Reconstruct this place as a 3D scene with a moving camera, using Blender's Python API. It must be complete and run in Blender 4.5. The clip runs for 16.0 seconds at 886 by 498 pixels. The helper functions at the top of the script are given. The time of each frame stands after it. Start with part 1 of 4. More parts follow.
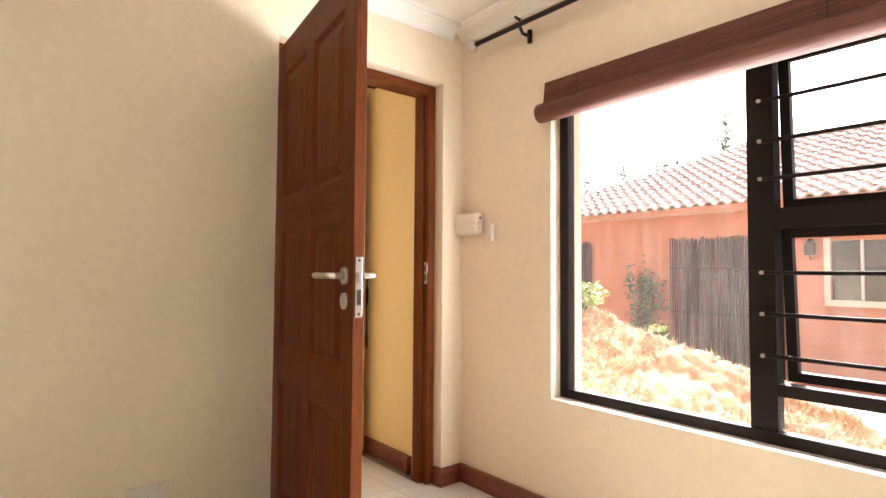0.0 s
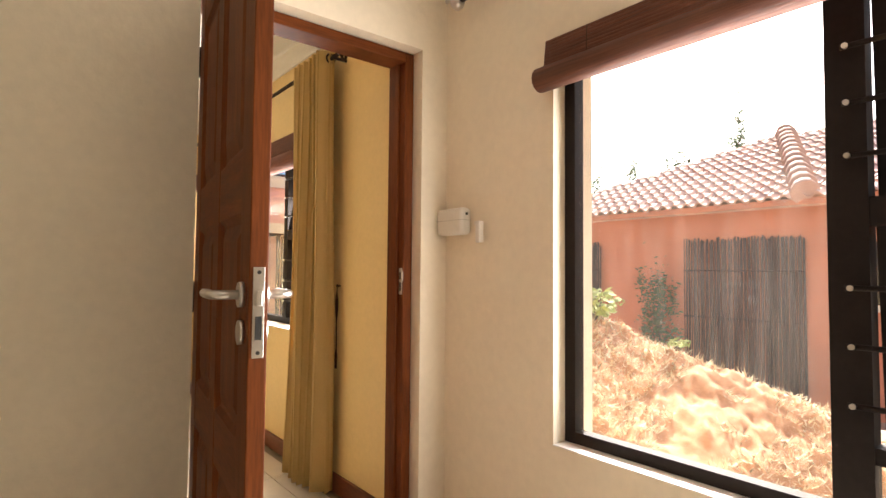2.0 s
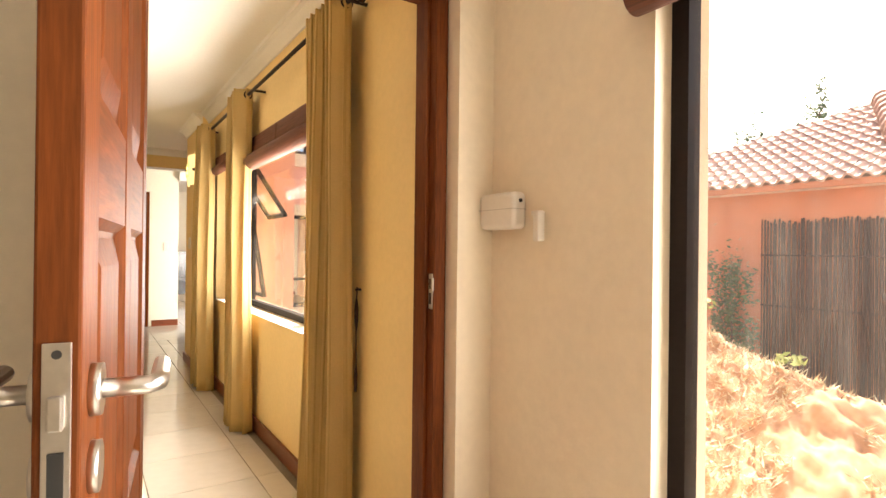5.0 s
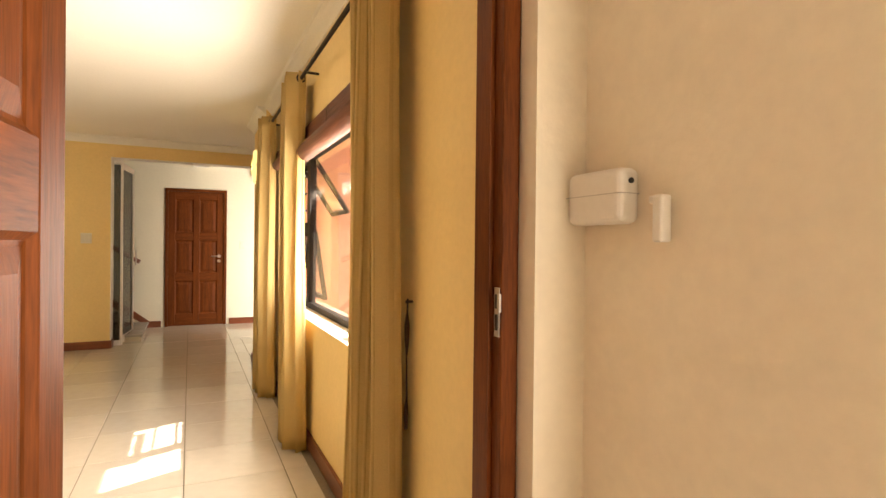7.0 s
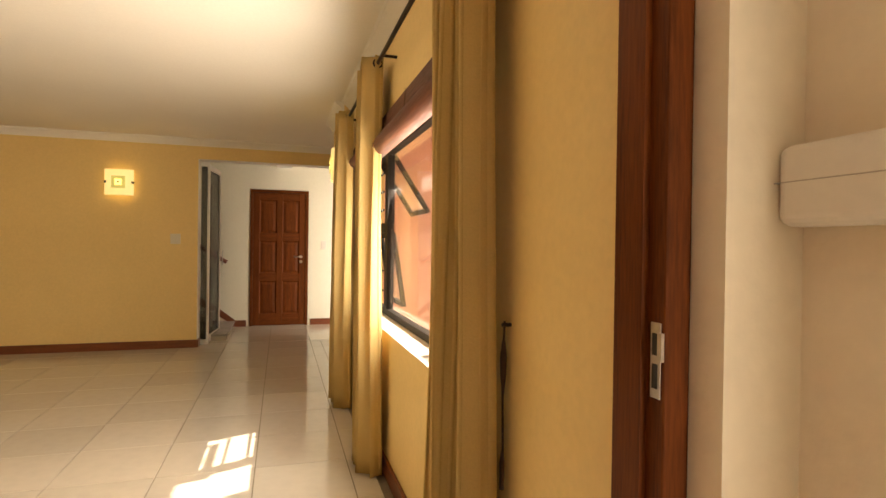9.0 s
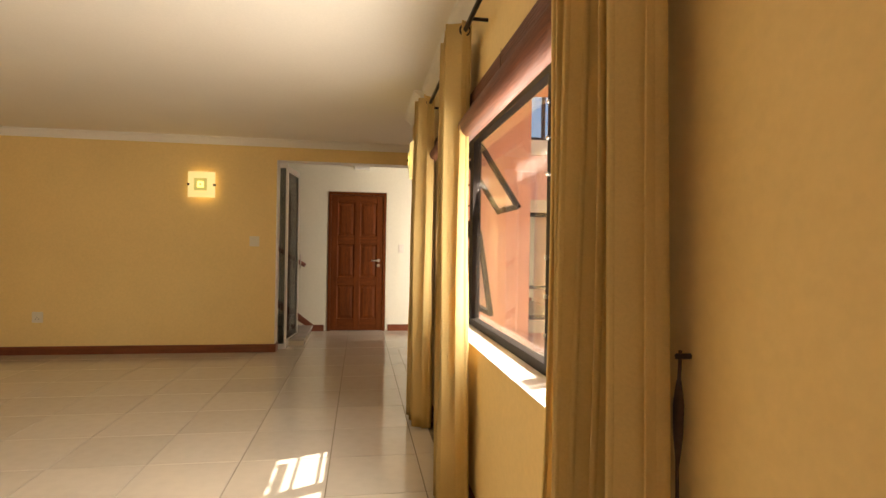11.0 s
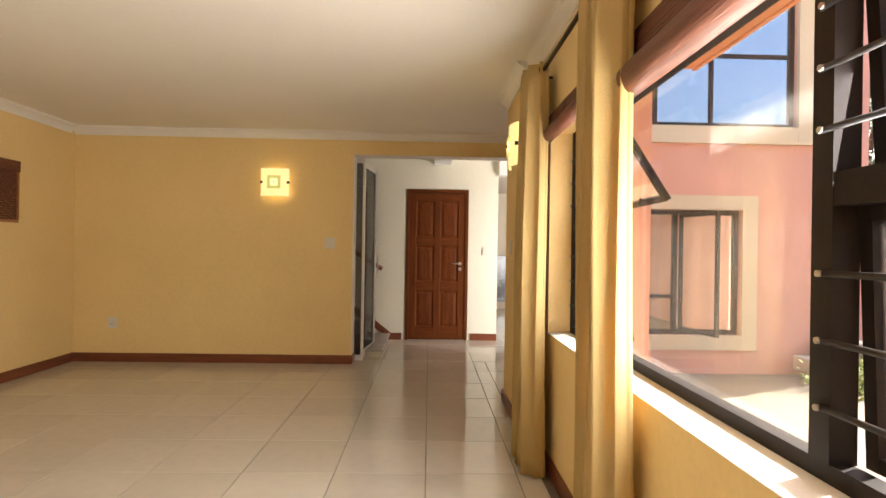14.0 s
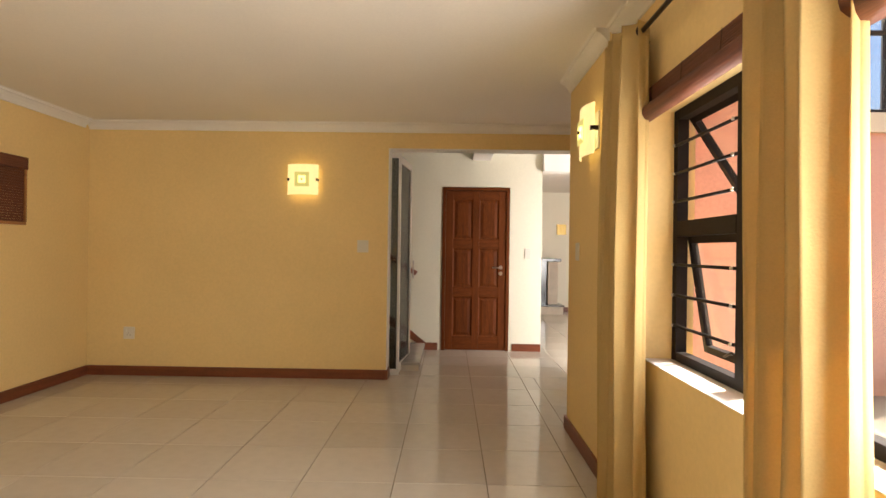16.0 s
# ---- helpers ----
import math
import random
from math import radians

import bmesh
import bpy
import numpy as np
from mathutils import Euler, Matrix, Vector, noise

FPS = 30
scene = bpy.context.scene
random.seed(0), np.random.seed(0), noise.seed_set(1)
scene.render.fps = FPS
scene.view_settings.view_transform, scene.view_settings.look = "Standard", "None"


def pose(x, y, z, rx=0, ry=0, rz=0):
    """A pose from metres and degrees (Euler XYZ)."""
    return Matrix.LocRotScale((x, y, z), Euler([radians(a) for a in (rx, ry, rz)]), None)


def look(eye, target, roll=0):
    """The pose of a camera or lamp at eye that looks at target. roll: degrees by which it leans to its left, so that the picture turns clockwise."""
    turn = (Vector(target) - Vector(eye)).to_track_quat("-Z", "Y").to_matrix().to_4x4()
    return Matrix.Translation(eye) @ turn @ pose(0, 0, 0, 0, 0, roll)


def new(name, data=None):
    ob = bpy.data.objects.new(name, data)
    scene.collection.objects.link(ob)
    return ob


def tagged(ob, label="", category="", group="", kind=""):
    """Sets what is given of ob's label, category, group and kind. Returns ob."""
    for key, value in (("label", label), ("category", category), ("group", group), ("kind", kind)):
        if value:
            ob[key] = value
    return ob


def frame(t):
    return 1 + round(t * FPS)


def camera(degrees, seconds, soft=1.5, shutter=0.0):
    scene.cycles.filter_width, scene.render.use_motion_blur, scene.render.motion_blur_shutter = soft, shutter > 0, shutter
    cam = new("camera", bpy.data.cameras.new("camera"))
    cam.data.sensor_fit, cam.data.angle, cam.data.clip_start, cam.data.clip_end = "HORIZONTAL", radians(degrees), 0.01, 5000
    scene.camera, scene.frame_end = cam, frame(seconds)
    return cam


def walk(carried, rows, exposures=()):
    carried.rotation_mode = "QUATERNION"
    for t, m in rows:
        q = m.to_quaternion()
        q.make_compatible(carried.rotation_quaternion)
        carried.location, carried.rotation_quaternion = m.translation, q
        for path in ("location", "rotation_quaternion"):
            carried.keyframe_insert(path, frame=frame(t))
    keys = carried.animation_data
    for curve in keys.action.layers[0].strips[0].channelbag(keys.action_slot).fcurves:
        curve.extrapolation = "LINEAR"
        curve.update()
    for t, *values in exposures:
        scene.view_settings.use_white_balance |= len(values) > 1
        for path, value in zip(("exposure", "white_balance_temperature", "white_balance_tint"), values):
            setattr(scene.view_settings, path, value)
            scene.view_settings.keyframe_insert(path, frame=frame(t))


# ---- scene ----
cam = camera(79.0, 16.0)
PATH = [
    (0, (0.293, 0.209, 1.118), (1.574, 1.743, 1.2), 0.4),
    (0.5, (0.394, 0.283, 1.129), (1.673, 1.818, 1.211), 0.4),
    (1, (0.491, 0.375, 1.132), (1.77, 1.91, 1.218), 0.5),
    (1.5, (0.616, 0.462, 1.151), (1.887, 2.004, 1.235), 0.5),
    (2, (0.728, 0.53, 1.152), (1.985, 2.083, 1.235), 0.5),
    (2.5, (0.827, 0.603, 1.154), (2.064, 2.172, 1.237), 0.5),
    (3, (0.925, 0.677, 1.172), (2.136, 2.267, 1.252), 0.6),
    (3.2, (0.96, 0.707, 1.177), (2.159, 2.305, 1.258), 0.6),
    (5.3, (1.172, 1.048, 1.244), (2.249, 2.734, 1.242), 0.7),
    (5.5, (1.208, 1.088, 1.244), (2.261, 2.789, 1.246), 0.7),
    (6, (1.275, 1.187, 1.252), (2.267, 2.924, 1.251), 0.8),
    (6.5, (1.354, 1.3, 1.261), (2.281, 3.072, 1.255), 0.8),
    (7, (1.417, 1.398, 1.258), (2.269, 3.208, 1.248), 0.6),
    (7.5, (1.445, 1.495, 1.254), (2.226, 3.336, 1.242), 0.6),
    (8, (1.475, 1.597, 1.265), (2.193, 3.463, 1.252), 0.6),
    (8.5, (1.503, 1.694, 1.274), (2.151, 3.586, 1.26), 0.7),
    (9, (1.52, 1.791, 1.275), (2.099, 3.706, 1.262), 0.8),
    (11.3, (1.553, 2.34, 1.239), (1.819, 4.323, 1.241), 0.9),
    (11.5, (1.546, 2.394, 1.247), (1.788, 4.379, 1.245), 0.9),
    (12, (1.51, 2.532, 1.249), (1.707, 4.522, 1.245), 0.9),
    (12.5, (1.482, 2.671, 1.256), (1.636, 4.665, 1.252), 0.9),
    (13, (1.46, 2.788, 1.257), (1.574, 4.785, 1.255), 0.9),
    (13.5, (1.434, 2.877, 1.254), (1.516, 4.875, 1.255), 0.9),
    (14, (1.397, 3.005, 1.257), (1.448, 5.004, 1.26), 0.9),
    (14.5, (1.348, 3.148, 1.261), (1.366, 5.148, 1.267), 1.0),
    (15, (1.277, 3.262, 1.269), (1.277, 5.262, 1.271), 0.8),
    (15.5, (1.215, 3.418, 1.277), (1.203, 5.418, 1.281), 0.8),
    (16, (1.178, 3.585, 1.281), (1.151, 5.584, 1.286), 0.8),
]
EXPOSURES = [(0, 2.55, 5900, 12), (1.5, 2.05, 6150, 12), (3, 2.1, 6450, 12), (5.5, 2.3, 6800, 12), (7, 2.2, 7300, 12), (9, 1.75, 7700, 12), (12.5, 1.65, 6600, 12), (14.5, 2.0, 6300, 12), (16, 1.95, 6400, 12)]
walk(cam, [(t, look(eye, target, roll)) for t, eye, target, roll in PATH],
     exposures=EXPOSURES)

# ---- world, sun, exposure ----
world = bpy.data.worlds.new("world")
scene.world = world
world.use_nodes = True
wn = world.node_tree
sky = wn.nodes.new("ShaderNodeTexSky")
sky.sky_type = "NISHITA"
sky.sun_disc = False
sky.dust_density = 5.0
sky.sun_elevation = radians(44.6)
sky.sun_rotation = radians(65)
wn.nodes["Background"].inputs["Strength"].default_value = 0.15
wn.links.new(sky.outputs["Color"], wn.nodes["Background"].inputs["Color"])
sun = new("sun", bpy.data.lights.new("sun", "SUN"))
sun.data.energy, sun.data.angle, sun.data.color = 4.6, radians(0.5), (1.0, 0.94, 0.84)
sun.matrix_world = look((36.8, 17.3, 40), (0, 0, 0))


def window_light(name, place, target, width, height, watts):
    """Sky light standing in a window opening."""
    ob = new(name, bpy.data.lights.new(name, "AREA"))
    ob.data.shape, ob.data.size, ob.data.size_y, ob.data.energy = "RECTANGLE", width, height, watts
    ob.data.color = (1.0, 0.96, 0.9)
    ob.matrix_world = look(place, target)


window_light("bedroom_window_sky", (2.29, 0.95, 1.2), (0, 0.95, 1.2), 1.5, 1.1, 15)
window_light("living_window_sky", (2.20, 4.08, 1.24), (0, 4.08, 1.6), 1.1, 0.8, 16)
window_light("living_side_window_sky", (2.20, 5.48, 1.26), (0, 5.48, 1.6), 0.6, 0.8, 5)
window_light("wing_window_sky", (4.05, 8.74, 1.05), (4.05, 12, 0.9), 1.0, 1.2, 38)


# ---- materials ----
def material(name, colour, rough=0.6, metal=0.0, vary=0.06, scale=3.0, bump=0.1, bump_scale=60.0, stretch=(1, 1, 1), dark=None, pieces=False, spec=0.5, detail_mix=0.5):
    """A surface with stains at a large scale, grain at a small one and fine relief."""
    m = bpy.data.materials.new(name)
    m.use_nodes = True
    n, l = m.node_tree.nodes, m.node_tree.links
    b = n["Principled BSDF"]
    b.inputs["Roughness"].default_value, b.inputs["Metallic"].default_value = rough, metal
    b.inputs["Specular IOR Level"].default_value = spec
    co, mp = n.new("ShaderNodeTexCoord"), n.new("ShaderNodeMapping")
    mp.inputs["Scale"].default_value = stretch
    l.new(co.outputs["Object"], mp.inputs["Vector"])
    big, small = n.new("ShaderNodeTexNoise"), n.new("ShaderNodeTexNoise")
    for t, s, d in ((big, scale, 5.0), (small, bump_scale, 6.0)):
        t.inputs["Scale"].default_value, t.inputs["Detail"].default_value = s, d
        l.new(mp.outputs["Vector"], t.inputs["Vector"])
    mix = n.new("ShaderNodeMix")
    mix.data_type = "FLOAT"
    mix.inputs[0].default_value = detail_mix
    l.new(big.outputs["Fac"], mix.inputs[2]), l.new(small.outputs["Fac"], mix.inputs[3])
    ramp = n.new("ShaderNodeValToRGB")
    low = dark or tuple(c * (1 - 2.5 * vary) for c in colour)
    high = tuple(min(1, c * (1 + vary)) for c in colour)
    ramp.color_ramp.elements[0].position, ramp.color_ramp.elements[1].position = 0.32, 0.68
    ramp.color_ramp.elements[0].color, ramp.color_ramp.elements[1].color = (*low, 1), (*high, 1)
    l.new(mix.outputs[0], ramp.inputs["Fac"])
    last = ramp.outputs["Color"]
    if pieces:
        info, hsv, mr = n.new("ShaderNodeObjectInfo"), n.new("ShaderNodeHueSaturation"), n.new("ShaderNodeMapRange")
        mr.inputs["To Min"].default_value, mr.inputs["To Max"].default_value = 0.94, 1.04
        l.new(info.outputs["Random"], mr.inputs["Value"]), l.new(mr.outputs["Result"], hsv.inputs["Value"])
        l.new(last, hsv.inputs["Color"])
        last = hsv.outputs["Color"]
    l.new(last, b.inputs["Base Color"])
    if bump:
        bp = n.new("ShaderNodeBump")
        bp.inputs["Strength"].default_value, bp.inputs["Distance"].default_value = bump, 0.004
        l.new(small.outputs["Fac"], bp.inputs["Height"]), l.new(bp.outputs["Normal"], b.inputs["Normal"])
    return m


def glass_material(name, dusty, tint=1.0):
    m = bpy.data.materials.new(name)
    m.use_nodes = True
    n, l = m.node_tree.nodes, m.node_tree.links
    clear, gloss, mix, fres = n.new("ShaderNodeBsdfTransparent"), n.new("ShaderNodeBsdfGlossy"), n.new("ShaderNodeMixShader"), n.new("ShaderNodeLayerWeight")
    gloss.inputs["Roughness"].default_value = 0.02
    power, share = n.new("ShaderNodeMath"), n.new("ShaderNodeMath")
    power.operation, share.operation = "POWER", "MULTIPLY_ADD"
    power.inputs[1].default_value, share.inputs[1].default_value, share.inputs[2].default_value = 5.0, 0.45, 0.025
    l.new(fres.outputs["Facing"], power.inputs[0]), l.new(power.outputs["Value"], share.inputs[0])
    l.new(share.outputs["Value"], mix.inputs["Fac"]), l.new(clear.outputs["BSDF"], mix.inputs[1]), l.new(gloss.outputs["BSDF"], mix.inputs[2])
    # a thin film of dust with rain streaks scatters the daylight that crosses the pane
    dust, film, co, mp, tex, amount = n.new("ShaderNodeBsdfTranslucent"), n.new("ShaderNodeMixShader"), n.new("ShaderNodeTexCoord"), n.new("ShaderNodeMapping"), n.new("ShaderNodeTexNoise"), n.new("ShaderNodeMapRange")
    dust.inputs["Color"].default_value = (0.95, 0.85, 0.74, 1)
    mp.inputs["Scale"].default_value = (9, 9, 1.1)
    tex.inputs["Scale"].default_value, tex.inputs["Detail"].default_value = 3.0, 8.0
    amount.inputs["From Min"].default_value, amount.inputs["From Max"].default_value = 0.35, 0.75
    amount.inputs["To Min"].default_value, amount.inputs["To Max"].default_value = dusty * 0.6, dusty * 1.6
    l.new(co.outputs["Object"], mp.inputs["Vector"]), l.new(mp.outputs["Vector"], tex.inputs["Vector"])
    l.new(tex.outputs["Fac"], amount.inputs["Value"]), l.new(amount.outputs["Result"], film.inputs["Fac"])
    l.new(mix.outputs["Shader"], film.inputs[1]), l.new(dust.outputs["BSDF"], film.inputs[2])
    clear.inputs["Color"].default_value = (tint, tint, tint * 0.97, 1)
    l.new(film.outputs["Shader"], n["Material Output"].inputs["Surface"])
    return m


def glow_material(name, colour, strength):
    m = bpy.data.materials.new(name)
    m.use_nodes = True
    b = m.node_tree.nodes["Principled BSDF"]
    b.inputs["Base Color"].default_value = (*colour, 1)
    b.inputs["Emission Color"].default_value = (*colour, 1)
    b.inputs["Emission Strength"].default_value = strength
    b.inputs["Roughness"].default_value = 0.3
    return m


CREAM = material("cream_plaster", (0.80, 0.70, 0.535), 0.75, vary=0.03, scale=1.6, bump=0.4, bump_scale=30)
YELLOW = material("yellow_plaster", (0.82, 0.61, 0.275), 0.7, vary=0.03, scale=1.4, bump=0.2, bump_scale=45)
HALLWHITE = material("pale_plaster", (0.80, 0.77, 0.63), 0.75, vary=0.02, scale=1.5, bump=0.15, bump_scale=45)
CEILING = material("ceiling_paint", (0.82, 0.78, 0.70), 0.8, vary=0.02, scale=1.2, bump=0.08)
WHITE = material("white_plaster", (0.82, 0.80, 0.75), 0.6, vary=0.02, bump=0.05)
SILLWHITE = material("sill_paint", (0.84, 0.80, 0.74), 0.4, vary=0.03, scale=8, bump=0.05)
TILE = material("glazed_tile", (0.58, 0.53, 0.45), 0.08, vary=0.03, scale=2.5, bump=0.015, bump_scale=14, pieces=True)
GROUT = material("grout", (0.20, 0.16, 0.11), 0.8, vary=0.1)
WOOD = material("red_hardwood", (0.155, 0.041, 0.009), 0.55, spec=0.12, vary=0.22, scale=4, bump=0.12, bump_scale=30, stretch=(6, 6, 0.5))
WOODX = material("red_hardwood_rail", (0.155, 0.041, 0.009), 0.55, spec=0.12, vary=0.22, scale=4, bump=0.12, bump_scale=30, stretch=(0.5, 0.5, 6))
SKIRT = material("red_skirting", (0.20, 0.055, 0.022), 0.35, vary=0.2, scale=3, bump=0.1, bump_scale=30, stretch=(1, 1, 8))
STEEL = material("brushed_steel", (0.62, 0.58, 0.53), 0.32, metal=1.0, vary=0.06, bump=0.05, bump_scale=90)
BRONZE = material("bronze_window_steel", (0.018, 0.013, 0.011), 0.6, metal=0.0, spec=0.15, vary=0.1, bump=0.05)
IRON = material("dark_iron", (0.035, 0.022, 0.016), 0.45, metal=0.6, vary=0.15, bump=0.1)
BLIND = material("bamboo_blind", (0.165, 0.054, 0.026), 0.6, vary=0.25, scale=5, bump=0.6, bump_scale=22, stretch=(0.4, 0.4, 22))
BATTEN = material("blind_batten", (0.38, 0.17, 0.06), 0.4, vary=0.15, scale=5, stretch=(1, 0.3, 8))
CURTAIN = material("mustard_curtain", (0.66, 0.475, 0.19), 0.8, vary=0.05, scale=5, bump=0.25, bump_scale=160)
cn, cl = CURTAIN.node_tree.nodes, CURTAIN.node_tree.links
through_light, weave = cn.new("ShaderNodeBsdfTranslucent"), cn.new("ShaderNodeMixShader")
weave.inputs["Fac"].default_value = 0.3
through_light.inputs["Color"].default_value = (0.62, 0.40, 0.10, 1)
cl.new(cn["Principled BSDF"].outputs["BSDF"], weave.inputs[1]), cl.new(through_light.outputs["BSDF"], weave.inputs[2])
cl.new(weave.outputs["Shader"], cn["Material Output"].inputs["Surface"])
TIE = material("dark_tassel", (0.07, 0.035, 0.02), 0.9, vary=0.2)
PLASTIC = material("ivory_plastic", (0.74, 0.69, 0.60), 0.4, vary=0.02, bump=0.02)
SEAM = material("plastic_seam", (0.45, 0.40, 0.33), 0.5, vary=0.03)
GLASS = glass_material("window_glass", 0.012)
# the tint puts the dark of the unlit stairwell into the glass
SHADEGLASS = glass_material("stair_shade_glass", 0.005, 0.45)
DARKSLOT = material("dark_slot", (0.02, 0.018, 0.015), 0.6, vary=0.1)
PINK = material("terracotta_render", (0.64, 0.345, 0.265), 0.85, vary=0.07, scale=1.5, bump=0.3, bump_scale=40)
RED = material("red_render", (0.50, 0.19, 0.095), 0.85, vary=0.09, scale=1.2, bump=0.3, bump_scale=40)
TRIM = material("cream_trim", (0.60, 0.52, 0.36), 0.8, vary=0.03)
ROOFTILE = material("clay_tile", (0.52, 0.33, 0.25), 0.8, vary=0.15, scale=3, bump=0.2)
REED = material("reed", (0.06, 0.028, 0.019), 0.85, vary=0.35, scale=14, bump=0.3, stretch=(1, 1, 0.15))
SOIL = material("orange_soil", (0.37, 0.20, 0.105), 0.95, vary=0.2, scale=3.5, bump=1.0, bump_scale=22, dark=(0.24, 0.11, 0.05))
STRAW = material("dry_grass", (0.60, 0.50, 0.34), 0.9, vary=0.2, scale=30)
LEAF = material("leaf", (0.075, 0.13, 0.035), 0.6, vary=0.35, scale=9)
LEAFLIGHT = material("young_leaf", (0.30, 0.36, 0.08), 0.6, vary=0.2, scale=9)
BARK = material("bark", (0.10, 0.075, 0.055), 0.9, vary=0.25, scale=12, bump=0.6)
STONE = material("cream_stone", (0.56, 0.50, 0.40), 0.9, vary=0.12, scale=6, bump=0.4)
GROUND = material("garden_ground", (0.40, 0.27, 0.16), 0.95, vary=0.2, scale=1.5, bump=0.8, bump_scale=18)
ROOMDARK = material("dim_plaster", (0.55, 0.48, 0.38), 0.8, vary=0.04)
GREY = material("grey_stone_tread", (0.42, 0.40, 0.37), 0.25, vary=0.08, scale=8)
ALU = material("white_aluminium", (0.78, 0.77, 0.73), 0.35, vary=0.02, bump=0.02)
LAMPGLASS = glow_material("lit_lamp_glass", (0.9, 0.74, 0.32), 0.24)
LAMPPLATE = glow_material("lamp_plate", (0.50, 0.44, 0.13), 0.26)
LAMPCORE = glow_material("lit_lamp_core", (1.0, 0.8, 0.2), 0.7)
GOLD = material("pierced_brass", (0.50, 0.36, 0.12), 0.4, metal=0.7, vary=0.15)
# black stone; also the opaque dark fill of the firebox and neighbour's window
BLACK = material("black_granite_dark_fill", (0.02, 0.02, 0.02), 0.2, vary=0.2)


# ---- shapes ----
def box(bm, x0, x1, y0, y1, z0, z1):
    v = [bm.verts.new((x, y, z)) for x in (x0, x1) for y in (y0, y1) for z in (z0, z1)]
    for f in ((0, 1, 3, 2), (4, 6, 7, 5), (0, 4, 5, 1), (2, 3, 7, 6), (0, 2, 6, 4), (1, 5, 7, 3)):
        bm.faces.new([v[i] for i in f])
    return v


def boxes(*dims, bevel=0.0, seg=2):
    bm = bmesh.new()
    for d in dims:
        box(bm, *d)
    if bevel:
        bmesh.ops.bevel(bm, geom=bm.edges[:], offset=bevel, segments=seg, affect="EDGES", profile=0.5)
    return bm


def tube(bm, points, radius, sides=10, cap=True):
    """A round bar along a line of points; radius may be one number or one for each point."""
    pts = [Vector(p) for p in points]
    rad = [radius] * len(pts) if isinstance(radius, (int, float)) else radius
    rings = []
    for i, p in enumerate(pts):
        d = (pts[min(i + 1, len(pts) - 1)] - pts[max(i - 1, 0)]).normalized()
        u = d.orthogonal().normalized() if i == 0 else (side - d * side.dot(d)).normalized()
        side = u
        w = d.cross(u)
        rings.append([bm.verts.new(p + (u * math.cos(a) + w * math.sin(a)) * rad[i]) for a in (2 * math.pi * k / sides for k in range(sides))])
    for a, b in zip(rings, rings[1:]):
        for k in range(sides):
            f = bm.faces.new((a[k], a[(k + 1) % sides], b[(k + 1) % sides], b[k]))
            f.smooth = True
    if cap:
        bm.faces.new(rings[0][::-1]), bm.faces.new(rings[-1])
    return bm


def tubes(*runs):
    bm = bmesh.new()
    for points, radius in runs:
        tube(bm, points, radius)
    return bm


def mesh_of(name, bm, mat):
    bmesh.ops.recalc_face_normals(bm, faces=bm.faces[:])
    me = bpy.data.meshes.new(name)
    bm.to_mesh(me)
    bm.free()
    me.materials.append(mat)
    return me


def part(name, bm, mat, parent, label="", m=None):
    ob = new(name, mesh_of(name, bm, mat))
    ob.parent = parent
    if m is not None:
        ob.matrix_basis = m
    if label:
        ob["label"] = label
    return ob


def thing(name, label, category, m=None, group="", kind=""):
    ob = new(name)
    ob.empty_display_size = 0.1
    if m is not None:
        ob.matrix_basis = m
    return tagged(ob, label, category, group, kind)


def solid(name, bm, mat, label, category, group="", kind=""):
    return tagged(new(name, mesh_of(name, bm, mat)), label, category, group, kind)


def structure(name, bm, mat, label="", category=""):
    return tagged(new(name, mesh_of(name, bm, mat)), label, category, kind="structure")


def wall_mesh(axis, a, b, u0, u1, z0, z1, holes=()):
    """A wall between the planes a and b of an axis, from u0 to u1 along the other, with holes (u0, u1, z0, z1) right through it."""
    us = sorted({u0, u1, *(h[0] for h in holes), *(h[1] for h in holes)})
    zs = sorted({z0, z1, *(h[2] for h in holes), *(h[3] for h in holes)})
    us, zs = [u for u in us if u0 <= u <= u1], [z for z in zs if z0 <= z <= z1]

    def full(i, j):
        if not (0 <= i < len(us) - 1 and 0 <= j < len(zs) - 1):
            return False
        u, z = (us[i] + us[i + 1]) / 2, (zs[j] + zs[j + 1]) / 2
        return not any(h[0] < u < h[1] and h[2] < z < h[3] for h in holes)

    bm = bmesh.new()
    cache = {}

    def vert(p, u, z):
        key = (p, u, z)
        if key not in cache:
            cache[key] = bm.verts.new((p, u, z) if axis == "x" else (u, p, z))
        return cache[key]

    for i in range(len(us) - 1):
        for j in range(len(zs) - 1):
            if not full(i, j):
                continue
            c = ((us[i], zs[j]), (us[i + 1], zs[j]), (us[i + 1], zs[j + 1]), (us[i], zs[j + 1]))
            bm.faces.new([vert(a, *q) for q in c]), bm.faces.new([vert(b, *q) for q in c[::-1]])
            for (di, dj), e in (((0, -1), (0, 1)), ((1, 0), (1, 2)), ((0, 1), (2, 3)), ((-1, 0), (3, 0))):
                if not full(i + di, j + dj):
                    p, q = c[e[0]], c[e[1]]
                    bm.faces.new((vert(a, *p), vert(b, *p), vert(b, *q), vert(a, *q)))
    return bm


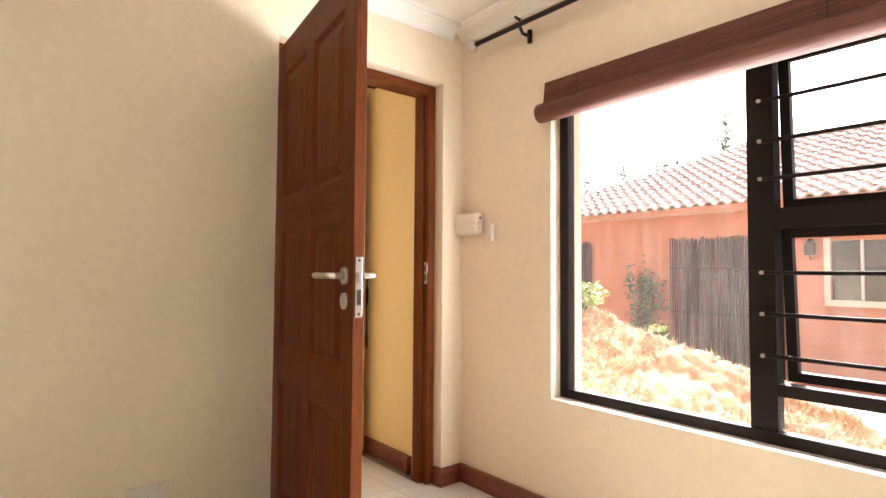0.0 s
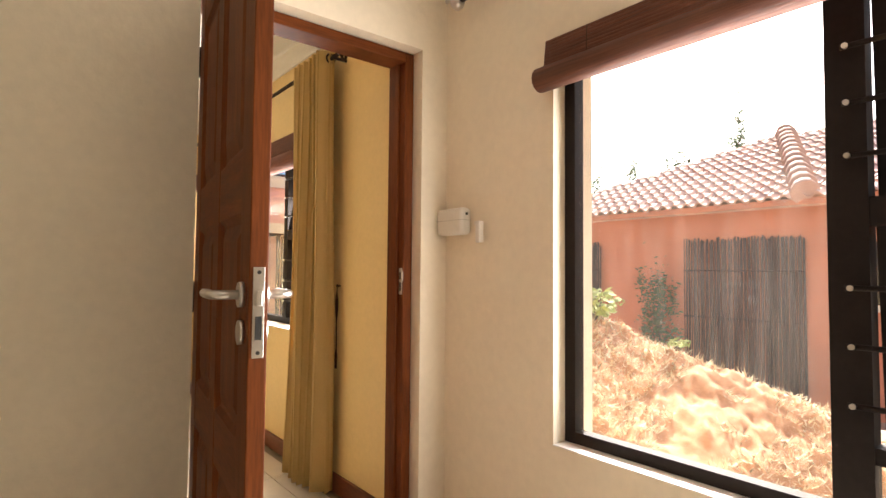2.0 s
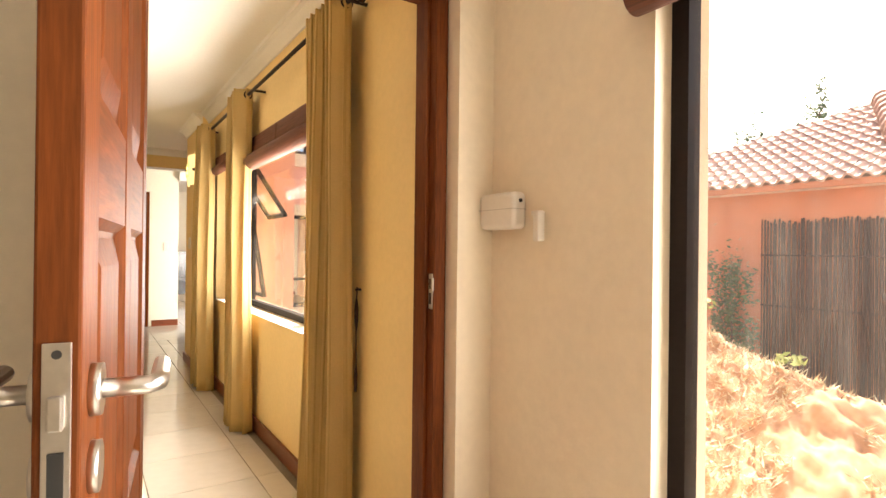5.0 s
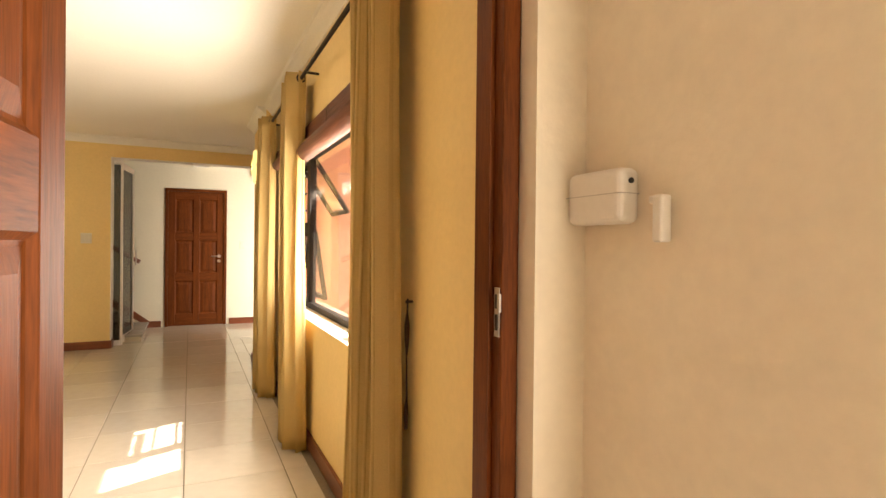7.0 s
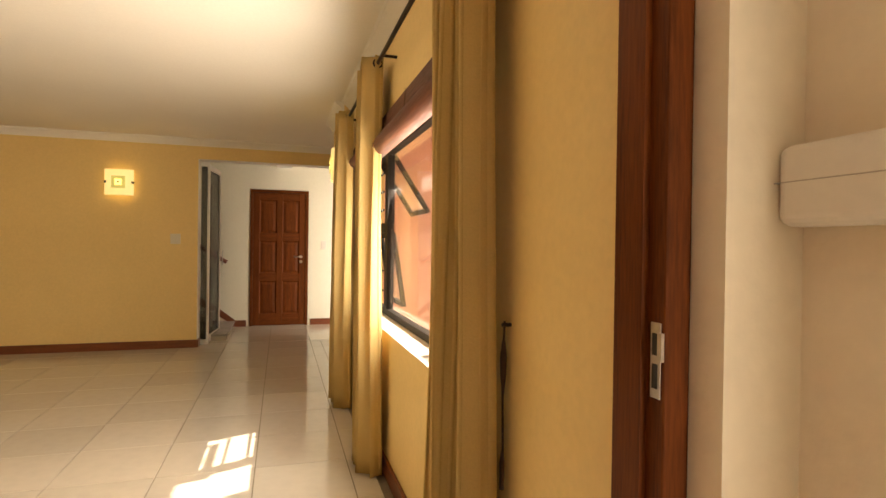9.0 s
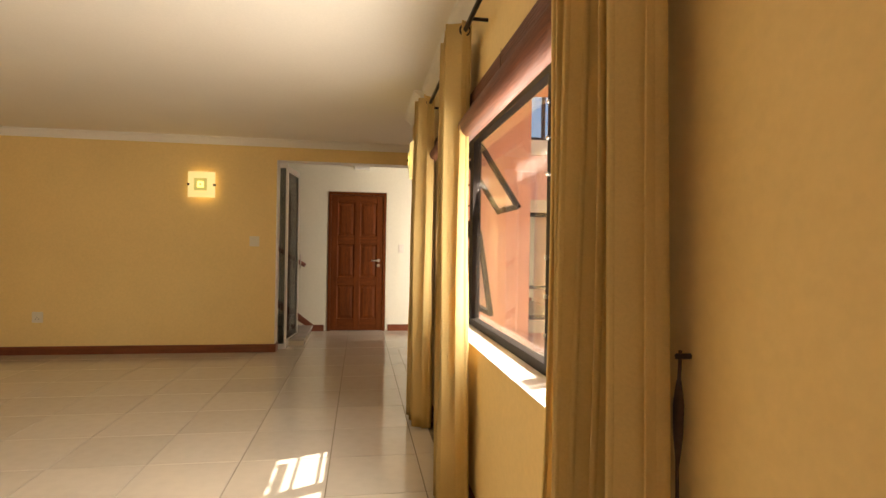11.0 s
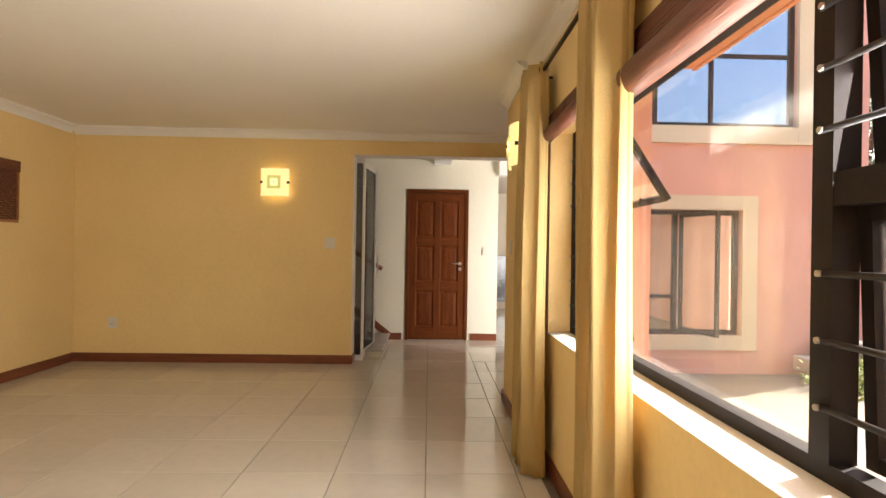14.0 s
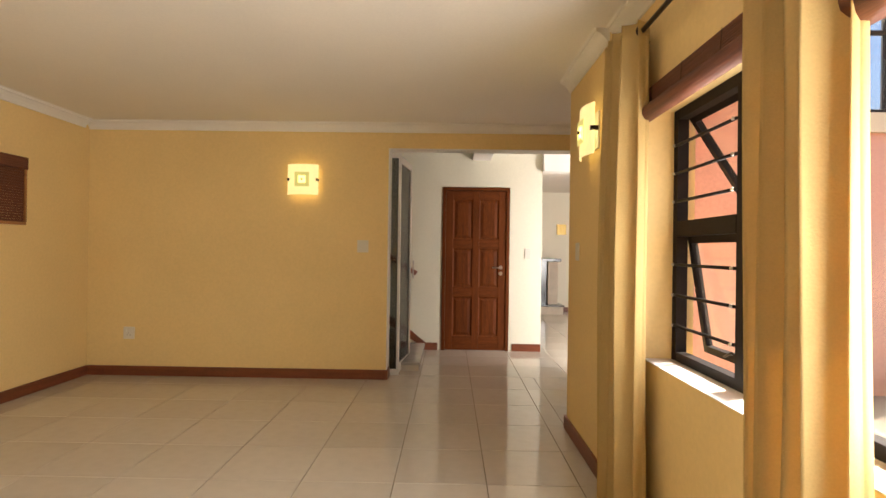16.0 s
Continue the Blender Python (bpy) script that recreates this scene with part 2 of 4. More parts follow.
# ---- walls, ceilings, floors ----
structure("wall_bedroom_window", wall_mesh("x", 2.25, 2.48, -2.4, 2.60, -0.3, 2.75, [(-0.35, 1.78, 0.54, 1.93)]), CREAM, "cream plastered wall with a wide window", "wall")
structure("wall_bedroom_door", wall_mesh("y", 2.39, 2.60, -2.62, 2.25, -0.1, 2.75, [(1.138, 2.11, -0.1, 2.12)]), CREAM, "cream plastered wall with a doorway", "wall")
structure("wall_bedroom_back", wall_mesh("y", -2.4, -2.2, -2.42, 2.25, -0.1, 2.75), CREAM, "cream plastered wall", "wall")
structure("wall_bedroom_side", wall_mesh("x", -2.62, -2.42, -2.4, 2.39, -0.1, 2.75), CREAM, "cream plastered wall", "wall")
structure("wall_living_back", wall_mesh("y", 2.604, 2.63, -2.42, 2.10, -0.1, 2.52, [(1.138, 2.105, -0.2, 2.12)]), YELLOW, "yellow plastered wall round a doorway", "wall")
structure("wall_living_window", wall_mesh("x", 2.10, 2.33, 2.604, 6.55, -0.3, 2.75, [(3.40, 6.14, 0.78, 1.95)]), YELLOW, "yellow plastered wall with a long window band", "wall")
structure("wall_living_pier", wall_mesh("x", 2.04, 2.33, 6.55, 7.50, -0.3, 2.75), YELLOW, "yellow plastered wall end", "wall")
structure("wall_living_far", wall_mesh("y", 8.88, 9.06, -2.42, 2.90, -0.1, 2.75, [(0.56, 2.90, -0.1, 2.28)]), YELLOW, "ochre yellow wall with a wide opening", "wall")
structure("wall_living_side", wall_mesh("x", -2.62, -2.42, 2.39, 9.06, -0.1, 2.75), YELLOW, "yellow plastered wall", "wall")
structure("wall_nook_side", wall_mesh("x", 2.90, 3.18, 7.30, 9.06, -0.3, 2.75), PINK, "plastered side wall", "wall")
structure("wall_nook_front", wall_mesh("y", 7.30, 7.498, 2.33, 2.90, -0.3, 2.75), PINK, "terracotta rendered wall", "wall")
structure("wall_hall_end", wall_mesh("y", 10.50, 10.68, -2.4, 2.35, -0.1, 2.75, [(1.07, 1.94, -0.1, 2.10)]), HALLWHITE, "pale plastered wall with a door", "wall")
structure("wall_hall_side", wall_mesh("x", -2.4, -2.2, 9.06, 10.5, -0.1, 2.75), HALLWHITE, "pale plastered wall", "wall")
structure("wall_passage", wall_mesh("x", 2.17, 2.35, 10.68, 15.2, -0.1, 2.75), HALLWHITE, "pale plastered wall", "wall")
structure("wall_lounge_end", wall_mesh("y", 15.2, 15.4, 2.17, 6.0, -0.1, 2.75), HALLWHITE, "pale plastered wall", "wall")
structure("wall_lounge_side", wall_mesh("x", 5.85, 6.05, 8.60, 15.4, -0.3, 4.9), PINK, "plastered wall", "wall")
structure("wall_wing", wall_mesh("y", 8.60, 8.80, 3.18, 5.85, -0.3, 4.9, [(3.45, 4.68, 0.40, 1.72), (3.20, 5.26, 2.60, 4.1)]), PINK, "terracotta rendered wing wall with two windows", "wall")
structure("door_recess", boxes((1.07, 1.94, 10.60, 10.68, 0, 2.10)), ROOMDARK, "closed back of a doorway", "wall")
structure("trim_eave", boxes((2.33, 3.5, 2.62, 7.30, 2.75, 2.81), (3.5, 3.53, 2.62, 7.30, 2.735, 2.95)), RED, "orange-red painted eave soffit over the windows", "eave")
# out of view: carries the eave on so less sun enters the bedroom
structure("trim_unseen_eave_bedroom", boxes((2.48, 3.5, -2.6, 2.62, 2.75, 2.81), (3.5, 3.53, -2.6, 2.62, 2.735, 2.95)), RED, "unseen eave soffit added over the bedroom window to hold back the sun", "eave")
structure("ceiling_bedroom", boxes((-2.42, 2.25, -2.2, 2.39, 2.45, 2.75)), CEILING, "white painted ceiling", "ceiling")
structure("ceiling_living", boxes((-2.42, 2.10, 2.63, 8.88, 2.52, 2.75)), CEILING, "off-white painted ceiling", "ceiling")
structure("ceiling_nook", boxes((2.10, 2.90, 7.50, 8.88, 2.52, 2.75)), CEILING, "off-white ceiling", "ceiling")
structure("ceiling_hall", boxes((-2.2, 5.85, 9.06, 15.2, 2.56, 2.75)), CEILING, "white hall ceiling", "ceiling")
structure("ceiling_wing_upper", boxes((3.18, 5.85, 8.8, 15.2, 4.6, 4.9)), CEILING, "upper room ceiling", "ceiling")


def cornice(name, p, q, inward, z):
    """A coved plaster moulding along the top of a wall from p to q."""
    d = (Vector(q) - Vector(p)).normalized()
    n = Vector(inward)
    prof = [(0, 0), (0, -0.085), (0.012, -0.085), (0.016, -0.07), (0.03, -0.05), (0.055, -0.028), (0.075, -0.02), (0.075, -0.008), (0.085, 0)]
    bm = bmesh.new()
    ends = []
    for e in (p, q):
        ends.append([bm.verts.new(Vector((e[0], e[1], z)) + n * a + Vector((0, 0, b))) for a, b in prof])
    k = len(prof)
    for i in range(k):
        bm.faces.new((ends[0][i], ends[0][(i + 1) % k], ends[1][(i + 1) % k], ends[1][i]))
    bm.faces.new(ends[0]), bm.faces.new(ends[1][::-1])
    structure(name, bm, WHITE, "white coved plaster cornice", "cornice")


cornice("trim_cornice_far", (-2.42, 8.88), (2.9, 8.88), (0, -1, 0), 2.52)
cornice("trim_cornice_side", (-2.42, 2.63), (-2.42, 8.80), (1, 0, 0), 2.52)
cornice("trim_cornice_window", (2.10, 2.63), (2.10, 6.55), (-1, 0, 0), 2.52)
cornice("trim_cornice_bedroom_window", (2.25, -2.2), (2.25, 2.39), (-1, 0, 0), 2.45)
cornice("trim_cornice_bedroom_door", (-2.42, 2.39), (2.165, 2.39), (0, -1, 0), 2.45)
cornice("trim_cornice_pier", (2.04, 6.55), (2.04, 7.50), (-1, 0, 0), 2.52)
structure("trim_opening_side", boxes((0.56, 0.566, 8.872, 9.064, 0.096, 2.274)), WHITE, "white painted edge of the opening", "trim")
structure("trim_opening_head", boxes((0.56, 2.90, 8.872, 9.064, 2.274, 2.28)), WHITE, "white painted edge of the opening", "trim")
structure("trim_hall_beam", boxes((1.45, 1.68, 9.06, 10.5, 2.44, 2.56)), WHITE, "white ceiling beam", "beam")
structure("trim_passage_beam", boxes((2.35, 5.85, 10.4, 10.6, 2.30, 2.56)), WHITE, "white passage beam", "beam")


def skirting(name, x0, x1, y0, y1, h=0.095):
    structure(name, boxes((x0, x1, y0, y1, 0.0, h), bevel=0.004), SKIRT, "red-brown varnished skirting board", "skirting")


skirting("baseboard_bedroom_window", 2.232, 2.25, -2.2, 2.39)
skirting("baseboard_bedroom_nib", 2.112, 2.232, 2.372, 2.39)
skirting("baseboard_bedroom_nib_return", 2.094, 2.112, 2.372, 2.44)
skirting("baseboard_bedroom_door", -2.42, 1.138, 2.372, 2.39)
skirting("baseboard_living_window", 2.082, 2.10, 2.65, 6.55)
skirting("baseboard_pier", 2.022, 2.04, 6.55, 7.52)
skirting("baseboard_pier_end", 2.04, 2.33, 7.50, 7.52)
skirting("baseboard_living_far", -2.40, 0.56, 8.862, 8.88)
skirting("baseboard_opening_end", 0.56, 0.578, 8.862, 9.06)
skirting("baseboard_living_side", -2.42, -2.402, 2.63, 8.88)
skirting("baseboard_hall_left", 0.85, 1.03, 10.482, 10.50)
skirting("baseboard_hall_right", 1.98, 2.35, 10.482, 10.50)
skirting("baseboard_lounge", 2.35, 5.8, 15.182, 15.20)
skirting("baseboard_living_back", 2.065, 2.10, 2.63, 2.65)


# ---- doors ----
def door_leaf(parent, w, h, t, rows):
    """A panelled leaf along +x from its hinge, t thick; rows: (z0, z1) of each pair of panels."""
    s, mid = 0.095, 0.085
    for x0, x1 in ((0, s), (w - s, w), (w / 2 - mid / 2, w / 2 + mid / 2)):
        part("stile", boxes((x0, x1, 0, t, 0, h), bevel=0.003), WOOD, parent)
    edges = [0.0] + [z for r in rows for z in r] + [h]
    for k in range(0, len(edges), 2):
        for x0, x1 in ((s, w / 2 - mid / 2), (w / 2 + mid / 2, w - s)):
            part("rail", boxes((x0, x1, 0.0015, t - 0.0015, edges[k], edges[k + 1])), WOODX, parent)
    for z0, z1 in rows:
        for x0, x1 in ((s, w / 2 - mid / 2), (w / 2 + mid / 2, w - s)):
            bm = bmesh.new()
            for y, f in ((t / 2, -1), (t / 2, 1)):
                g = 0.0
                loops = []
                for inset, out in ((0, t * 0.5 - 0.002), (0.012, t * 0.5 - 0.012), (0.02, t * 0.5 - 0.014), (0.055, t * 0.5 - 0.004)):
                    loops.append([bm.verts.new((x, y + f * out, z)) for x, z in ((x0 + inset, z0 + inset), (x1 - inset, z0 + inset), (x1 - inset, z1 - inset), (x0 + inset, z1 - inset))])
                for a, b in zip(loops, loops[1:]):
                    for i in range(4):
                        bm.faces.new((a[i], a[(i + 1) % 4], b[(i + 1) % 4], b[i]))
                bm.faces.new(loops[-1])
            part("panel", bm, WOOD, parent)


def lever(parent, x, y, z, out, along):
    """A lever handle on a round rose at (x, y, z); out: the way it stands off the door; along: the way the lever points."""
    rose = part("rose", tubes((((x, y, z), (x, y + out * 0.010, z)), 0.026)), STEEL, parent, "round steel rose")
    part("door_handle", tubes((((x, y + out * 0.008, z), (x, y + out * 0.05, z), (x + along * 0.012, y + out * 0.058, z), (x + along * 0.11, y + out * 0.058, z)), 0.0095)), STEEL, parent, "brushed steel lever handle")
    part("escutcheon", tubes((((x, y, z - 0.075), (x, y + out * 0.009, z - 0.075)), 0.025)), STEEL, parent, "round steel keyhole rose")


door_frame = thing("door_frame_1", "varnished red hardwood frame of the bedroom doorway", "door frame", kind="structure")
for x0, x1 in ((1.141, 1.186), (2.062, 2.107)):
    part("jamb", boxes((x0, x1, 2.45, 2.56, 0, 2.115), bevel=0.004), WOOD, door_frame)
part("head", boxes((1.186, 2.062, 2.45, 2.56, 2.07, 2.115), bevel=0.004), WOODX, door_frame)
for x0, x1 in ((1.186, 1.196), (2.05, 2.062)):
    part("stop", boxes((x0, x1, 2.49, 2.56, 0, 2.07)), WOOD, door_frame)
structure("trim_door_return", boxes((1.138, 1.196, 2.39, 2.445, 0.0, 2.12)), CREAM, "cream plaster return beside the door frame", "trim")
strike = part("strike_plate", boxes((2.0595, 2.062, 2.458, 2.480, 1.05, 1.164), bevel=0.001), STEEL, door_frame, "steel strike plate")
part("latch_hole", boxes((2.0585, 2.0592, 2.463, 2.475, 1.115, 1.148)), DARKSLOT, strike)
part("bolt_hole", boxes((2.0585, 2.0592, 2.463, 2.475, 1.065, 1.102)), DARKSLOT, strike)
part("latch_lip", boxes((2.054, 2.0595, 2.449, 2.458, 1.108, 1.15)), STEEL, strike)

LEAF_W = 0.854
bedroom_door = thing("door_1", "open red hardwood panelled door with steel lever handles", "door", pose(1.205, 2.412, 0.012, 0, 0, -97.8), kind="structure")
door_leaf(bedroom_door, LEAF_W, 2.05, 0.036, ((0.22, 0.66), (0.79, 1.26), (1.39, 1.92)))
lock = part("lock_plate", boxes((LEAF_W, LEAF_W + 0.002, 0.007, 0.029, 0.97, 1.145), bevel=0.0008), STEEL, bedroom_door, "steel lock faceplate")
part("latch", boxes((LEAF_W + 0.002, LEAF_W + 0.011, 0.012, 0.024, 1.07, 1.10), bevel=0.002), STEEL, lock)
part("bolt", boxes((LEAF_W + 0.002, LEAF_W + 0.004, 0.012, 0.024, 1.005, 1.05)), DARKSLOT, lock)
for z in (0.98, 1.135):
    part("screw", tubes((((LEAF_W + 0.0018, 0.018, z), (LEAF_W + 0.003, 0.018, z)), 0.004)), DARKSLOT, lock)
lever(bedroom_door, LEAF_W - 0.055, 0.036, 1.09, 1, -1)
lever(bedroom_door, LEAF_W - 0.055, 0.0, 1.09, -1, -1)
for z in (0.25, 1.0, 1.78):
    part("hinge", tubes((((-0.006, -0.004, z), (-0.006, -0.004, z + 0.1)), 0.007)), IRON, bedroom_door, "dark steel butt hinge")

hall_frame = thing("door_frame_2", "red hardwood frame of the hall door", "door frame", kind="structure")
for x0, x1 in ((1.075, 1.115), (1.895, 1.935)):
    part("jamb", boxes((x0, x1, 10.485, 10.59, 0, 2.095), bevel=0.004), WOOD, hall_frame)
part("head", boxes((1.115, 1.895, 10.485, 10.59, 2.055, 2.095), bevel=0.004), WOODX, hall_frame)
hall_door = thing("door_2", "closed red hardwood six-panel door with a steel lever", "door", pose(1.117, 10.50, 0.008), kind="structure")
door_leaf(hall_door, 0.776, 2.04, 0.042, ((0.17, 0.68), (0.80, 1.30), (1.42, 1.93)))
lever(hall_door, 0.71, 0.0, 1.06, -1, -1)


# ---- windows ----
def window(name, label, x, y0, y1, z0, z1, panes, bars=()):
    """A steel window in a wall across x. panes: (y0, y1, z0, z1, sash?) with the sash's opening angle in degrees or None; bars: (y0, y1, z)."""
    win = thing(name, label, "window", kind="structure")
    f = 0.045
    part("window_frame", boxes((x, x + 0.05, y0, y0 + f, z0, z1), (x, x + 0.05, y1 - f, y1, z0, z1), (x + 0.001, x + 0.049, y0 + f, y1 - f, z0, z0 + f), (x + 0.001, x + 0.049, y0 + f, y1 - f, z1 - f, z1)), BRONZE, win, "dark bronze steel frame")
    for a, b, c, d, angle in panes:
        if angle is None:
            pane = part("pane", boxes((x + 0.022, x + 0.026, a, b, c, d)), GLASS, win, "clear glass pane")
            pane.visible_shadow = False
        else:
            m = pose(x + 0.05, (a + b) / 2, d, 0, -angle, 0)
            w, h, s = (b - a) / 2, d - c, 0.032
            sash = part("sash", boxes((0, 0.03, -w, -w + s, -h, 0), (0, 0.03, w - s, w, -h, 0), (0.001, 0.029, -w + s, w - s, -h, -h + s), (0.001, 0.029, -w + s, w - s, -s, 0)), BRONZE, win, "top-hung bronze sash standing ajar", m)
            pane = part("pane", boxes((0.013, 0.017, -w + s, w - s, -h + s, -s)), GLASS, sash, "clear glass pane")
            pane.visible_shadow = False
            part("stay", tubes((((-0.01, 0.05, -h + 0.02), (0.0, 0.0, -h + 0.045), (0.005, -0.06, -h + 0.02)), 0.006)), IRON, sash, "casement catch")
    for a, b, z in bars:
        bar = part("burglar_bar", tubes((((x - 0.012, a, z), (x - 0.012, b, z)), 0.007)), BRONZE, win, "horizontal security bar")
        for yy in (a + 0.012, b - 0.012):
            part("rivet", tubes((((x - 0.024, yy, z), (x - 0.016, yy, z)), 0.007)), STEEL, bar)
    return win


def mullions(win, *dims):
    for d in dims:
        part("mullion", boxes(d), BRONZE, win)


w1 = window("window_1", "wide dark steel bedroom window with security bars", 2.315, -0.35, 1.78, 0.54, 1.93,
            [(0.97, 1.74, 0.58, 1.89, None), (-0.31, 0.88, 0.58, 0.71, None), (0.02, 0.88, 1.34, 1.88, 3.0), (0.02, 0.88, 0.745, 1.27, 5.0), (-0.31, -0.03, 0.745, 1.89, None)],
            [(-0.02, 0.93, z) for z in (0.84, 0.98, 1.12, 1.44, 1.57, 1.71)])
mullions(w1, (2.325, 2.385, 0.885, 0.97, 0.585, 1.885), (2.328, 2.382, -0.03, 0.885, 1.27, 1.34), (2.328, 2.382, -0.305, 0.885, 0.705, 0.745), (2.326, 2.384, -0.03, 0.02, 0.745, 1.885))
w2 = window("window_2", "dark steel living room window with sashes ajar", 2.23, 3.40, 5.53, 0.78, 1.95,
            [(4.15, 5.487, 0.82, 1.91, None), (3.44, 4.09, 1.43, 1.91, 4.0), (3.44, 4.09, 0.82, 1.36, 2.5)],
            [(3.44, 4.12, z) for z in (0.94, 1.08, 1.22, 1.52, 1.65, 1.78)])
mullions(w2, (2.225, 2.285, 4.09, 4.15, 0.825, 1.905), (2.228, 2.282, 3.445, 4.09, 1.36, 1.43))
w3 = window("window_3", "narrow dark steel window with top-hung sashes ajar", 2.23, 5.532, 6.14, 0.78, 1.95,
            [(5.58, 6.10, 1.43, 1.91, 33.0), (5.58, 6.10, 0.82, 1.36, 9.0)],
            [(5.56, 6.10, z) for z in (0.95, 1.09, 1.23, 1.52, 1.65, 1.78)])
mullions(w3, (2.228, 2.282, 5.58, 6.095, 1.36, 1.43))


def sill(name, x0, x1, y0, y1, z):
    structure(name, boxes((x0, x1, y0, y1, z, z + 0.004)), SILLWHITE, "white painted window sill", "sill")


sill("sill_bedroom", 2.246, 2.33, -0.35, 1.78, 0.54)
sill("sill_living", 2.096, 2.23, 3.40, 5.53, 0.78)
sill("sill_living_narrow", 2.096, 2.23, 5.532, 6.14, 0.78)


# ---- blinds, rods, curtains ----
def roman_blind(label, x, y0, y1, top, bottom, bat=True):
    """A bamboo blind pulled up against a wall across x: a flat slatted head, a batten and a rolled lower edge."""
    b = thing("bamboo_blind", label, "blind", pose(x, 0, 0))
    h = top - bottom
    n = 9
    for k in range(n):
        z = bottom + h * 0.42 + (h * 0.58) * k / n
        part("slat", boxes((-0.030 - 0.012 * (1 - k / n), -0.002, y0 + 0.012, y1 - 0.012, z + 0.001, z + h * 0.58 / n), bevel=0.002, seg=1), BLIND, b)
    if bat:
        part("batten", boxes((-0.052, -0.040, y0 + 0.006, y1 - 0.006, bottom + h * 0.36, bottom + h * 0.45), bevel=0.002), BATTEN, b, "orange-brown wooden batten")
    bm = bmesh.new()
    r = h * 0.23
    tube(bm, ((-0.03 - r * 0.4, y0, bottom + r), (-0.03 - r * 0.4, y1, bottom + r)), r, 16)
    part("rolled_edge", bm, BLIND, b)
    part("folded_layer", boxes((-0.040, -0.004, y0 + 0.004, y1 - 0.004, bottom + r, bottom + h * 0.42), bevel=0.004), BLIND, b)
    if not bat:
        part("fold_edge", boxes((-0.050, -0.038, y0 + 0.003, y1 - 0.003, bottom + h * 0.40, bottom + h * 0.44), bevel=0.002), BATTEN, b, "paler folded edge")
    for yy in (y0 + 0.2, (y0 + y1) / 2, y1 - 0.2):
        part("cord", tubes((((-0.046, yy, bottom + r * 1.6), (-0.040, yy, top - 0.005)), 0.0015)), TIE, b)
    return b


roman_blind("red-brown bamboo blind rolled up over the bedroom window", 2.25, -0.42, 1.805, 1.99, 1.80, bat=False)
roman_blind("red-brown bamboo blind rolled up over the living room window", 2.10, 3.36, 5.06, 2.00, 1.77)
roman_blind("red-brown bamboo blind rolled up over the narrow window", 2.10, 5.16, 6.17, 2.03, 1.87)
side_blind = thing("bamboo_blind", "dark brown blind drawn down over a high window", "blind", pose(-2.42, 0, 0))
part("slatted_head", boxes((0.002, 0.04, 7.0, 8.06, 1.91, 2.01), bevel=0.004), BLIND, side_blind)
for k in range(20):
    part("slat", boxes((0.004, 0.018, 7.02, 8.04, 1.47 + 0.022 * k, 1.49 + 0.022 * k)), BLIND, side_blind)
part("batten", boxes((0.002, 0.026, 7.0, 8.06, 1.445, 1.47), (0.002, 0.03, 8.04, 8.06, 1.47, 1.91)), BATTEN, side_blind)

pull = solid("blind_cord", tubes((((2.085, 6.15, 1.90), (2.088, 6.155, 1.4), (2.09, 6.15, 0.95)), 0.0022)), TIE, "thin dark pull cord hanging beside the window", "cord")

rod = thing("curtain_rod", "dark iron curtain rod over the bedroom window", "curtain rod")
part("pole", tubes((((2.17, -0.6, 2.29), (2.17, 2.22, 2.29)), 0.0125)), IRON, rod)
part("finial", tubes((((2.17, 2.2, 2.29), (2.17, 2.225, 2.29), (2.17, 2.24, 2.29), (2.17, 2.26, 2.29)), (0.018, 0.034, 0.034, 0.012))), STEEL, rod, "ribbed silver end cap")
part("bracket", tubes((((2.25, 1.9, 2.25), (2.19, 1.9, 2.25), (2.17, 1.9, 2.275)), 0.008), (((2.17, 1.9, 2.31), (2.17, 1.93, 2.335)), 0.007), (((2.24, 1.9, 2.22), (2.24, 1.9, 2.28)), 0.012)), IRON, rod)

rod = thing("curtain_rod", "dark iron curtain rod along the living room windows", "curtain rod")
part("pole", tubes((((2.02, 2.98, 2.27), (2.02, 6.20, 2.27)), 0.011)), IRON, rod)
curl = [(2.02 + 0.02 * math.sin(a), 2.96 - 0.012 * a * 0.5, 2.27 + 0.05 * math.cos(a)) for a in (0.5 * k for k in range(10))]
part("finial", tubes((curl, 0.008), (((2.02, 2.99, 2.27), (2.02, 2.95, 2.27), (2.02, 2.93, 2.27)), (0.012, 0.028, 0.01))), IRON, rod, "curled wrought iron finial")
part("finial", tubes((((2.02, 6.19, 2.27), (2.02, 6.23, 2.27)), (0.022, 0.022))), IRON, rod)
for y in (3.06, 4.60, 6.12):
    part("bracket", tubes((((2.10, y, 2.27), (2.02, y, 2.27)), 0.008)), IRON, rod)


